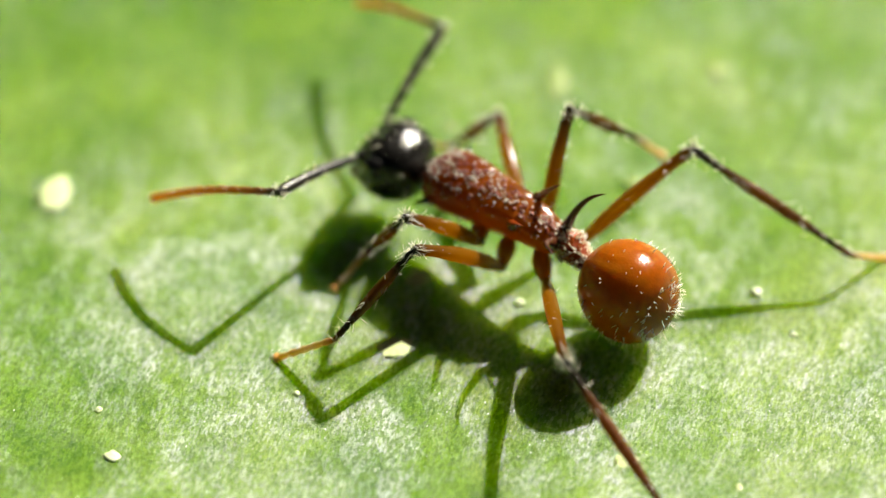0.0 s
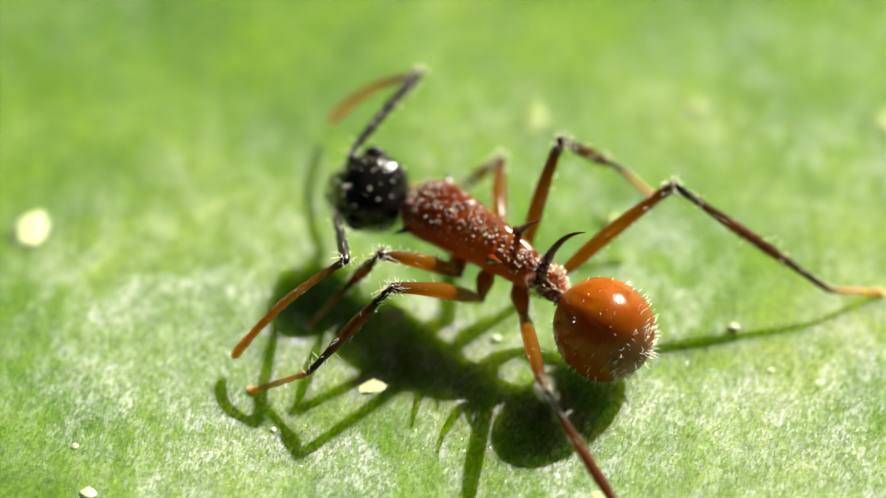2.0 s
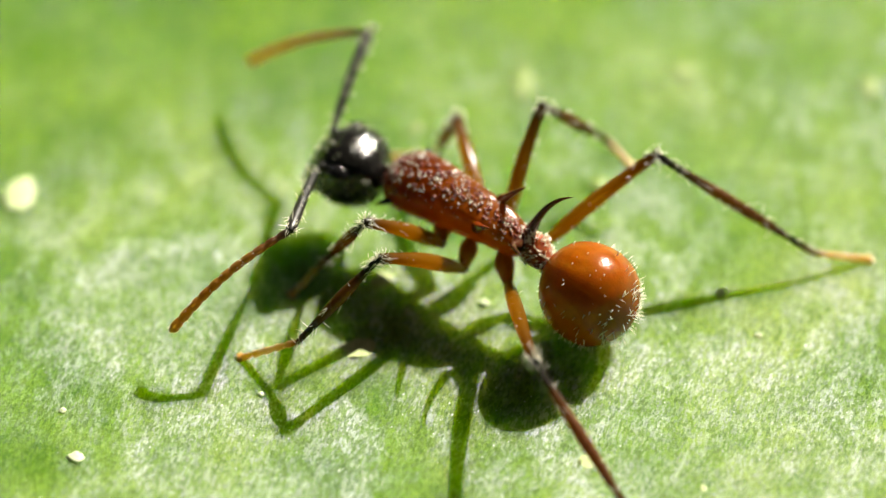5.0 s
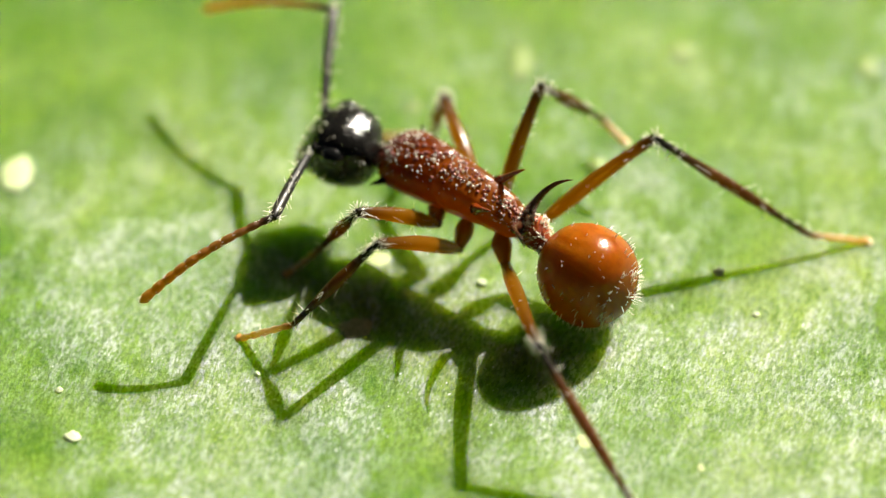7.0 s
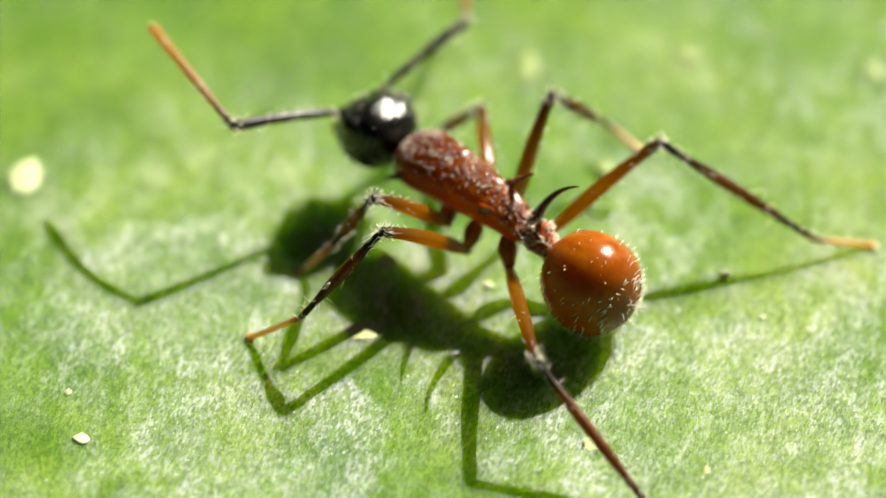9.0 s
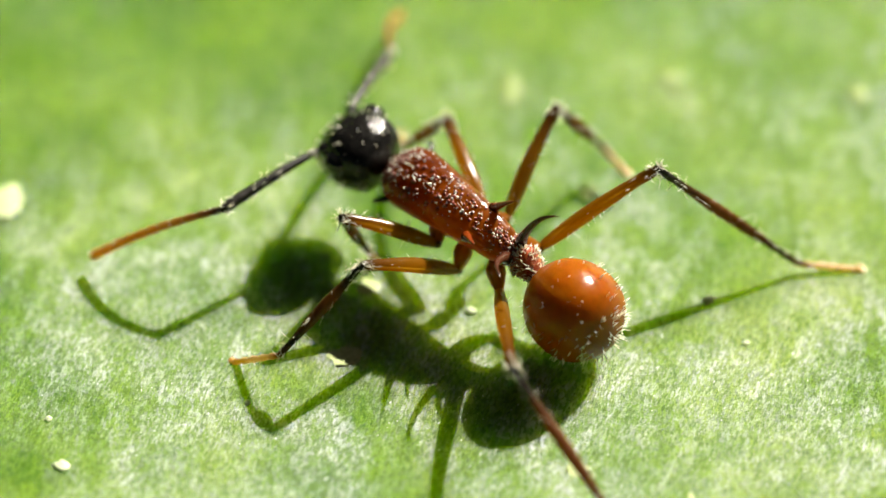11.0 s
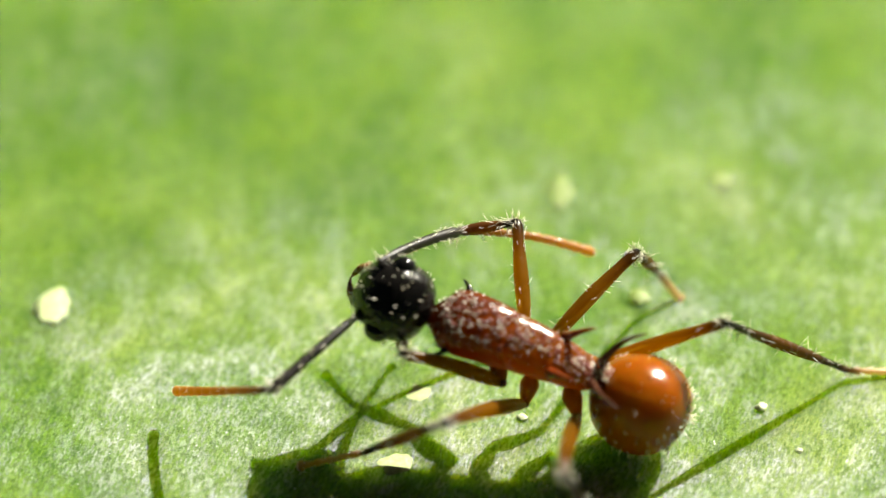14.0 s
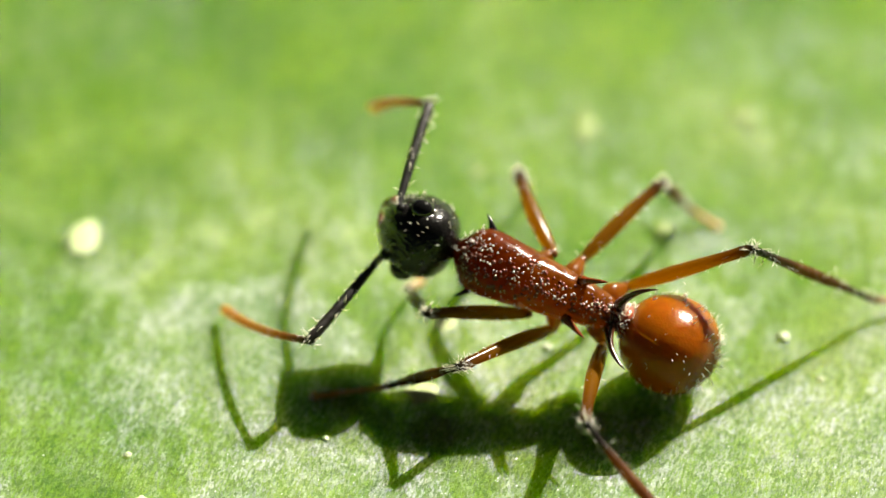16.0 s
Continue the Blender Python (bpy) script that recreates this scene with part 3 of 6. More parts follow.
# antennae
for n in "LR":
    rows = ((-0.04, 0, 0, 0.055, 0.055), (0.08, 0, 0, 0.06, 0.06), (0.5, 0, 0.03, 0.082, 0.082), (1.2, 0, 0.05, 0.092, 0.092), (1.85, 0, 0.02, 0.10, 0.10), (2.05, 0, 0, 0.09, 0.09), (2.13, 0, 0, 0.05, 0.05))
    ob = parts["scape_" + n] = part("scape", loft(rows, 14, 4), m_scape, ant, "bristly black antenna scape")
    setae(surface_points(rows, 60, rng), 0.16, 0.006, rng, (0.5, 0, 0), ob, "pale bristles")
    rows = []
    for k in range(11):
        x0, x1 = 2.72 * k / 11, 2.72 * (k + 1) / 11
        r = 0.066 + 0.02 * k / 10
        for x, q in ((x0 + 0.012, 0.78), (x0 + 0.06, 0.98), (x1 - 0.05, 1.06), (x1 - 0.006, 0.82)):
            rows.append((x, 0, 0.16 * math.sin(math.pi * x / 2.72), r * q, r * q))
    rows.append((2.78, 0, 0, 0.02, 0.02))
    ob = parts["funiculus_" + n] = part("funiculus", loft(rows, 12, 1), m_funic, ant, "beaded antenna tip fading from brown to orange")
    setae(surface_points(rows, 50, rng, steps=2), 0.05, 0.005, rng, (0.6, 0, 0), ob)

# legs
LENGTHS = {"LF": (1.86, 1.85, 0.83), "RF": (1.90, 1.40, 1.12), "LM": (2.51, 2.18, 1.21), "RM": (2.14, 2.13, 0.67), "LH": (3.17, 3.36, 0.88), "RH": (2.53, 3.41, 1.08)}


def femur_material(ln):
    return cuticle("amber_femur", [(0.0, (0.205, 0.090, 0.009)), (0.60, (0.172, 0.076, 0.007)), (0.86, (0.115, 0.044, 0.006)), (1.02, SOOT)], ln, 0.20, 8.0, 0.0015, 0.18, 0.0, clear=0.66)


def tibia_material(ln, ruddy):
    if ruddy:
        stops = [(0.0, BLACK), (0.14, SOOT), (0.32, (0.120, 0.044, 0.014)), (0.72, (0.110, 0.038, 0.016)), (0.90, (0.050, 0.018, 0.008)), (1.0, (0.10, 0.035, 0.012))]
    else:
        stops = [(0.0, BLACK), (0.16, SOOT), (0.38, (0.095, 0.036, 0.008)), (0.72, (0.065, 0.023, 0.007)), (0.86, BLACK), (1.0, (0.09, 0.03, 0.012))]
    return cuticle("dark_tibia", stops, ln, 0.22, 12.0, 0.001, 0.35, 0.0, clear=0.45)


for n, (lf, lt, ls) in LENGTHS.items():
    rows = ((-0.05, 0, 0, 0.05, 0.05), (0.06, 0, 0, 0.085, 0.085), (0.2 * lf, 0, 0.03, 0.125, 0.135), (0.5 * lf, 0, 0.06, 0.13, 0.14), (0.8 * lf, 0, 0.035, 0.10, 0.105), (0.95 * lf, 0, 0, 0.10, 0.10), (lf + 0.04, 0, 0, 0.05, 0.05))
    ob = parts["femur_" + n] = part("femur", loft(rows, 16, 5), femur_material(lf), ant, "amber femur darkening towards the knee")
    setae(surface_points(rows, 36, rng) + surface_points(rows, 26, rng, lambda c, nv: c.x > lf * 0.9), 0.13, 0.0045, rng, (0.5, 0, 0), ob, "pale bristles")
    rows = ((-0.03, 0, 0, 0.05, 0.05), (0.05, 0, 0, 0.075, 0.075), (0.16 * lt, 0, 0, 0.068, 0.068), (0.4 * lt, 0, 0.0, 0.105, 0.11), (0.62 * lt, 0, 0, 0.098, 0.10), (0.82 * lt, 0, 0, 0.062, 0.062), (0.97 * lt, 0, 0, 0.055, 0.055), (lt + 0.03, 0, 0, 0.03, 0.03))
    ob = parts["tibia_" + n] = part("tibia", loft(rows, 14, 5), tibia_material(lt, n in ("LH", "RF")), ant, "red-brown tibia with a black knee" if n in ("LH", "RF") else "blackish tibia with a red-brown middle")
    setae(surface_points(rows, 66, rng) + surface_points(rows, 30, rng, lambda c, nv: c.x < lt * 0.2), 0.17, 0.0048, rng, (0.6, 0, 0), ob, "pale bristles")
    rows = []
    for k in range(5):
        x0, x1 = ls * k / 5, ls * (k + 1) / 5
        for x, q in ((x0 + 0.01, 0.044), (x1 - 0.04, 0.066), (x1 - 0.005, 0.056)):
            rows.append((x, 0, 0, q, q))
    rows += [(ls + 0.01, 0, 0, 0.10, 0.075), (ls + 0.06, 0, 0, 0.105, 0.075), (ls + 0.11, 0, 0, 0.04, 0.04)]
    ob = parts["tarsus_" + n] = part("tarsus", loft(rows, 10, 1), m_tarsus, ant, "pale jointed foot")
    setae(surface_points(rows, 24, rng, steps=2), 0.08, 0.006, rng, (0.6, 0, 0), ob)
    bm = bmesh.new()
    bmesh.ops.create_uvsphere(bm, u_segments=14, v_segments=8, radius=0.085)
    for v in bm.verts:
        v.co = Vector((v.co.x * 0.9 + ls + 0.07, v.co.y * 1.15, v.co.z * 0.8))
    part("foot_pad", bm, m_pad, ob, "pale yellowish foot pad")
    for s in (1, -1):
        part("claw", spine((ls - 0.02, 0.02 * s, 0), (ls + 0.09, 0.07 * s, -0.03), 0.02, (0, 0.01 * s, 0.02)), m_tarsus, ob)


def motions():
    walk(ant, [
        (0, mm(1.039, -0.363, 1.256, -12.3, 4.5, 139.8)), (0.5, mm(1.047, -0.331, 1.228, -13.9, 4.6, 138.7)),
        (1, mm(1.027, -0.401, 1.286, -16.6, 4.0, 140.6)), (1.5, mm(1.087, -0.362, 1.330, -13.6, 2.9, 139.6)),
        (2, mm(1.082, -0.331, 1.334, -14.0, 1.9, 139.3)), (2.5, mm(1.081, -0.360, 1.317, -14.4, 1.7, 139.4)),
        (3, mm(1.084, -0.398, 1.362, -13.5, 1.2, 140.7)), (3.5, mm(1.038, -0.389, 1.367, -11.3, 0.5, 141.1)),
        (4, mm(0.986, -0.382, 1.274, -10.9, 3.4, 140.8)), (4.5, mm(0.987, -0.403, 1.287, -10.7, 3.0, 141.1)),
        (5, mm(0.990, -0.454, 1.318, -10.1, 2.1, 141.9)), (5.5, mm(0.992, -0.514, 1.355, -9.4, 1.1, 142.7)),
        (6, mm(0.995, -0.565, 1.387, -8.9, 0.1, 143.4)), (6.5, mm(0.996, -0.586, 1.400, -8.7, -0.3, 143.7)),
        (7, mm(0.966, -0.547, 1.394, -10.2, -0.9, 144.2)), (7.5, mm(0.978, -0.512, 1.389, -9.9, -1.0, 143.7)),
        (8, mm(1.034, -0.420, 1.307, -9.3, -0.4, 142.2)), (8.5, mm(1.018, -0.537, 1.399, -11.8, -0.7, 140.6)),
        (9, mm(1.058, -0.446, 1.327, -7.5, 1.0, 137.5)), (9.5, mm(1.066, -0.122, 1.230, -9.6, 4.1, 129.8)),
        (10, mm(1.080, -0.178, 1.271, -11.1, 3.2, 130.6)), (10.5, mm(1.112, -0.311, 1.368, -14.8, 1.1, 132.7)),
        (11, mm(1.151, -0.469, 1.484, -19.4, -1.1, 135.3)), (11.5, mm(1.183, -0.602, 1.581, -23.2, -2.9, 137.7)),
        (12, mm(1.197, -0.657, 1.622, -24.9, -3.5, 138.7)), (12.5, mm(1.260, -0.799, 1.839, -25.5, -7.4, 141.1)),
        (13, mm(1.190, -1.196, 1.810, -24.1, -13.7, 158.1)), (13.5, mm(1.329, -1.180, 1.699, -20.7, -11.8, 152.0)),
        (14, mm(1.298, -1.425, 1.759, -19.9, -11.6, 161.7)), (14.5, mm(1.364, -1.526, 1.756, -26.2, -12.9, 164.6)),
        (15, mm(1.304, -1.535, 1.767, -44.9, -11.2, 156.1)), (15.5, mm(1.244, -1.695, 1.825, -49.1, -9.6, 159.4)),
        (16, mm(1.266, -1.444, 1.666, -43.9, -10.3, 158.0)),
    ])
    walk(parts["head"], [
        (0, mm(2.325, 0.125, 0.135, 14.6, -6.2, 10.1)), (0.5, mm(2.317, 0.150, 0.158, 19.7, -8.0, 12.3)),
        (1, mm(2.329, 0.120, 0.093, 16.0, -2.7, 9.7)), (1.5, mm(2.321, 0.152, -0.007, 0.6, 5.3, 12.3)),
        (2, mm(2.264, 0.280, 0.216, -20.4, -12.8, 23.7)), (2.5, mm(2.315, 0.162, 0.154, 13.4, -7.7, 13.2)),
        (3, mm(2.323, 0.128, 0.143, 15.4, -6.8, 10.4)), (3.5, mm(2.303, 0.220, 0.118, 11.3, -4.8, 18.0)),
        (4, mm(2.293, 0.236, 0.154, 13.0, -7.7, 19.5)), (4.5, mm(2.290, 0.244, 0.158, 12.3, -8.0, 20.3)),
        (5, mm(2.281, 0.264, 0.165, 10.7, -8.6, 22.0)), (5.5, mm(2.270, 0.287, 0.173, 8.7, -9.2, 24.1)), (6, mm(2.259, 0.307, 0.179, 7.0, -9.7, 25.9)),
        (6.5, mm(2.255, 0.315, 0.181, 6.3, -9.9, 26.6)), (7, mm(2.283, 0.269, 0.135, 9.3, -6.2, 22.3)),
        (7.5, mm(2.263, 0.318, 0.117, 8.1, -4.7, 26.6)), (8, mm(2.273, 0.291, 0.144, -0.1, -6.9, 24.3)),
        (8.5, mm(2.329, 0.092, 0.145, 15.5, -7.0, 7.4)), (9, mm(2.333, -0.068, 0.130, 17.6, -5.8, -5.5)),
        (9.5, mm(2.305, -0.219, 0.028, 5.7, 2.5, -17.9)), (10, mm(2.321, -0.166, 0.047, 6.5, 0.9, -13.4)),
        (10.5, mm(2.338, -0.034, 0.096, 8.0, -3.0, -2.8)), (11, mm(2.323, 0.122, 0.158, 8.8, -8.0, 10.0)),
        (11.5, mm(2.279, 0.246, 0.209, 8.5, -12.2, 20.7)), (12, mm(2.253, 0.295, 0.230, 8.2, -14.0, 25.3)),
        (12.5, mm(2.290, 0.152, 0.273, -0.9, -17.5, 12.9)), (13, mm(2.317, 0.149, 0.158, -18.6, -8.0, 12.2)),
        (13.5, mm(2.333, 0.092, 0.102, -15.5, -3.5, 7.4)), (14, mm(2.334, 0.001, 0.150, -26.3, -7.3, 0.1)),
        (14.5, mm(2.312, -0.190, 0.000, -36.8, 4.7, -15.5)), (15, mm(2.325, -0.091, 0.174, 10.1, -9.3, -7.4)),
        (15.5, mm(2.308, 0.013, 0.270, -15.2, -17.2, 1.1)), (16, mm(2.338, 0.024, 0.108, -21.7, -3.9, 1.9)),
    ])
    walk(parts["gaster"], [
        (0, mm(-2.833, 0.019, -0.357, 5.9, 9.1, 179.0)), (0.5, mm(-2.809, 0.028, -0.377, 5.8, 10.3, 178.6)),
        (1, mm(-2.807, 0.073, -0.390, 5.4, 10.9, 176.3)), (1.5, mm(-2.781, 0.079, -0.362, 5.3, 9.8, 175.9)),
        (2, mm(-2.816, 0.073, -0.334, 5.4, 8.1, 176.3)), (2.5, mm(-2.811, 0.082, -0.319, 5.3, 7.4, 175.9)),
        (3, mm(-2.789, 0.088, -0.331, 5.3, 8.1, 175.4)), (3.5, mm(-2.805, 0.060, -0.305, 5.5, 6.8, 176.9)),
        (4, mm(-2.796, 0.047, -0.354, 5.5, 9.2, 177.6)), (4.5, mm(-2.790, 0.046, -0.350, 5.5, 9.1, 177.6)),
        (5, mm(-2.774, 0.044, -0.340, 5.6, 8.7, 177.7)), (5.5, mm(-2.756, 0.041, -0.329, 5.6, 8.3, 177.8)),
        (6, mm(-2.741, 0.038, -0.320, 5.6, 7.9, 177.9)), (6.5, mm(-2.735, 0.037, -0.316, 5.6, 7.8, 178.0)),
        (7, mm(-2.784, 0.072, -0.287, 5.4, 5.9, 176.2)), (7.5, mm(-2.811, 0.096, -0.266, 5.3, 4.7, 175.2)),
        (8, mm(-2.802, 0.098, -0.236, 5.3, 3.2, 175.0)), (8.5, mm(-2.774, 0.027, -0.301, 5.6, 6.7, 178.6)),
        (9, mm(-2.799, 0.005, -0.314, 5.7, 7.2, 179.7)), (9.5, mm(-2.873, 0.087, -0.356, 5.2, 8.8, 175.8)),
        (10, mm(-2.855, 0.084, -0.356, 5.2, 8.9, 175.9)), (10.5, mm(-2.811, 0.075, -0.354, 5.2, 9.1, 176.2)),
        (11, mm(-2.759, 0.065, -0.352, 5.3, 9.5, 176.5)), (11.5, mm(-2.716, 0.057, -0.350, 5.4, 9.8, 176.9)),
        (12, mm(-2.697, 0.053, -0.350, 5.4, 9.9, 177.0)), (12.5, mm(-2.579, 0.089, -0.447, 4.8, 16.9, 174.3)),
        (13, mm(-2.371, -0.081, -0.252, 7.3, 6.6, -173.3)), (13.5, mm(-2.437, -0.106, -0.233, 7.4, 4.5, -172.0)),
        (14, mm(-2.260, -0.015, -0.295, 6.5, 12.0, -178.5)), (14.5, mm(-2.234, 0.051, -0.251, 5.3, 8.1, 174.7)),
        (15, mm(-2.453, 0.061, -0.415, 5.5, 17.5, 175.4)), (15.5, mm(-2.376, 0.156, -0.445, 2.8, 21.0, 167.3)),
        (16, mm(-2.429, 0.090, -0.251, 4.1, 6.0, 173.1)),
    ])
    walk(parts["scape_L"], [
        (0, mm(2.721, 0.654, 0.601, 3.4, -28.6, 89.2)), (0.5, mm(2.681, 0.652, 0.677, 0.3, -31.1, 95.4)),
        (1, mm(2.757, 0.641, 0.540, -0.7, -27.8, 97.4)), (1.5, mm(2.748, 0.795, 0.232, -10.5, -29.6, 117.7)),
        (2, mm(2.478, 1.035, 0.409, -22.4, -27.8, 142.2)), (2.5, mm(2.669, 0.718, 0.623, -11.6, -22.2, 116.8)),
        (3, mm(2.712, 0.652, 0.621, -10.2, -26.7, 113.6)), (3.5, mm(2.628, 0.825, 0.545, -13.3, -21.9, 121.0)),
        (4, mm(2.583, 0.830, 0.621, -13.3, -21.1, 121.0)), (4.5, mm(2.569, 0.846, 0.621, -12.9, -20.9, 120.0)),
        (5, mm(2.535, 0.883, 0.619, -12.1, -20.5, 117.7)), (5.5, mm(2.494, 0.926, 0.615, -11.1, -19.8, 114.9)),
        (6, mm(2.458, 0.962, 0.611, -10.4, -19.2, 112.7)), (6.5, mm(2.442, 0.976, 0.608, -10.1, -18.9, 111.7)),
        (7, mm(2.548, 0.906, 0.558, -9.3, -18.5, 109.3)), (7.5, mm(2.487, 0.985, 0.516, -9.9, -3.4, 112.6)),
        (8, mm(2.499, 0.987, 0.488, -11.1, -16.1, 119.7)), (8.5, mm(2.743, 0.595, 0.624, -2.0, -1.3, 64.4)),
        (9, mm(2.856, 0.314, 0.616, -2.4, -20.0, 66.5)), (9.5, mm(2.980, 0.098, 0.340, -0.2, -22.1, 60.3)),
        (10, mm(2.959, 0.201, 0.382, -1.4, -20.3, 63.7)), (10.5, mm(2.872, 0.437, 0.480, -4.0, -16.6, 71.9)),
        (11, mm(2.705, 0.688, 0.591, -6.6, -13.0, 82.0)), (11.5, mm(2.518, 0.863, 0.675, -8.4, -10.5, 90.7)),
        (12, mm(2.429, 0.925, 0.706, -9.0, -9.6, 94.4)), (12.5, mm(2.581, 0.778, 0.695, -5.5, -5.5, 68.2)),
        (13, mm(2.690, 0.846, 0.328, -7.1, -6.3, 83.4)), (13.5, mm(2.773, 0.751, 0.264, -8.5, -1.5, 104.6)),
        (14, mm(2.857, 0.613, 0.232, -6.1, -5.5, 66.7)), (14.5, mm(2.975, 0.253, -0.139, -8.9, -22.6, 78.0)),
        (15, mm(2.846, 0.329, 0.629, -10.0, 27.8, 55.9)), (15.5, mm(2.764, 0.618, 0.553, -10.2, -33.7, 58.4)),
        (16, mm(2.842, 0.648, 0.208, -18.7, -25.9, 75.5)),
    ])
    walk(parts["scape_R"], [
        (0, mm(2.934, -0.371, 0.330, -3.4, -10.7, -84.2)), (0.5, mm(2.948, -0.331, 0.315, -3.8, -6.3, -81.7)),
        (1, mm(2.946, -0.381, 0.241, -4.0, -10.9, -80.5)), (1.5, mm(2.978, -0.261, 0.222, -3.9, -9.1, -80.7)),
        (2, mm(2.809, 0.074, 0.777, -3.6, 2.5, -86.1)), (2.5, mm(2.943, -0.299, 0.374, -3.7, -1.5, -92.2)),
        (3, mm(2.934, -0.367, 0.335, -3.8, -8.1, -91.3)), (3.5, mm(2.973, -0.179, 0.334, -5.1, -9.0, -82.1)),
        (4, mm(2.966, -0.152, 0.379, -5.3, -8.0, -80.7)), (4.5, mm(2.965, -0.134, 0.392, -5.7, -8.2, -78.1)),
        (5, mm(2.961, -0.091, 0.421, -6.6, -8.3, -72.1)), (5.5, mm(2.954, -0.039, 0.454, -7.6, -8.0, -65.0)),
        (6, mm(2.946, 0.005, 0.481, -8.4, -7.3, -59.0)), (6.5, mm(2.943, 0.024, 0.492, -8.7, -6.9, -56.5)),
        (7, mm(2.971, -0.074, 0.385, -8.4, -6.1, -59.4)), (7.5, mm(2.978, 0.033, 0.364, -9.3, -17.1, -54.5)),
        (8, mm(2.943, 0.001, 0.491, -3.6, -3.2, -85.8)), (8.5, mm(2.913, -0.434, 0.338, -3.6, 1.7, -91.9)),
        (9, mm(2.791, -0.715, 0.291, -3.5, -3.6, -95.5)), (9.5, mm(2.644, -0.924, 0.234, -2.8, 6.5, -69.6)),
        (10, mm(2.708, -0.844, 0.259, -2.6, 10.7, -68.3)), (10.5, mm(2.829, -0.633, 0.330, -1.8, 20.8, -65.1)),
        (11, mm(2.913, -0.361, 0.428, 0.3, 32.7, -60.6)), (11.5, mm(2.928, -0.125, 0.517, 3.3, 42.4, -55.6)),
        (12, mm(2.920, -0.027, 0.556, 5.2, 46.4, -52.9)), (12.5, mm(2.817, -0.277, 0.711, -5.3, 24.8, -70.6)),
        (13, mm(2.860, -0.166, 0.669, -31.3, 35.5, -119.9)), (13.5, mm(2.890, -0.285, 0.552, -14.1, 20.0, -84.1)),
        (14, mm(2.798, -0.357, 0.707, -31.7, 31.9, -122.8)), (14.5, mm(2.795, -0.596, 0.507, -11.5, 24.9, -81.8)),
        (15, mm(2.739, -0.731, 0.443, -15.5, 42.2, -89.0)), (15.5, mm(2.700, -0.427, 0.824, -45.5, 47.2, -130.8)),
        (16, mm(2.848, -0.357, 0.607, -12.8, 28.3, -80.1)),
    ])
    walk(parts["funiculus_L"], [
        (0, mm(2.746, 2.483, 1.600, -4.5, 16.2, 20.0)), (0.5, mm(2.513, 2.429, 1.753, -3.7, 15.4, 22.9)),
        (1, mm(2.521, 2.469, 1.512, -4.1, 19.4, 21.3)), (1.5, mm(1.907, 2.400, 1.261, -4.7, 36.1, 20.1)),
        (2, mm(1.022, 2.167, 1.379, 17.8, 27.6, 61.3)), (2.5, mm(1.799, 2.439, 1.410, 1.8, 32.0, 29.7)),
        (3, mm(1.968, 2.359, 1.557, -0.2, 23.7, 25.5)), (3.5, mm(1.632, 2.482, 1.321, 10.1, 18.8, 53.5)),
        (4, mm(1.582, 2.497, 1.370, 12.5, 27.8, 59.4)), (4.5, mm(1.596, 2.532, 1.364, 13.7, 25.4, 62.0)),
        (5, mm(1.629, 2.612, 1.347, 15.8, 19.2, 67.6)), (5.5, mm(1.668, 2.705, 1.321, 17.3, 11.5, 73.4)),
        (6, mm(1.700, 2.778, 1.294, 17.9, 4.7, 77.8)), (6.5, mm(1.713, 2.808, 1.282, 18.0, 1.8, 79.6)), (7, mm(1.897, 2.772, 1.219, 15.6, 13.8, 62.0)),
        (7.5, mm(1.687, 2.905, 0.640, 12.5, 24.2, 52.4)), (8, mm(1.508, 2.726, 1.066, 19.2, 17.5, 71.3)),
        (8.5, mm(3.643, 2.474, 0.671, -16.0, 29.7, -5.2)), (9, mm(3.637, 2.109, 1.330, -18.2, -4.9, -14.9)),
        (9.5, mm(3.936, 1.776, 1.124, -15.6, 14.7, 14.5)), (10, mm(3.824, 1.953, 1.106, -14.2, 16.3, 19.5)),
        (10.5, mm(3.492, 2.335, 1.076, -10.5, 18.3, 32.1)), (11, mm(2.987, 2.699, 1.058, -5.9, 16.9, 47.2)),
        (11.5, mm(2.493, 2.912, 1.055, -2.8, 12.8, 59.1)), (12, mm(2.272, 2.974, 1.054, -1.9, 10.4, 63.8)),
        (12.5, mm(3.349, 2.704, 0.893, -11.8, 23.5, 30.8)), (13, mm(2.930, 2.904, 0.556, -1.3, 35.3, 51.9)),
        (13.5, mm(2.249, 2.767, 0.317, -9.5, 33.4, 37.5)), (14, mm(3.678, 2.518, 0.433, -38.1, 49.8, -4.1)),
        (14.5, mm(3.376, 2.134, 0.661, -42.6, 41.1, -10.5)), (15, mm(3.879, 1.855, -0.343, -37.6, 31.8, -2.1)),
        (15.5, mm(3.674, 2.095, 1.708, -25.9, 12.1, 28.0)), (16, mm(3.312, 2.463, 1.118, -37.3, 44.9, 5.4)),
    ])
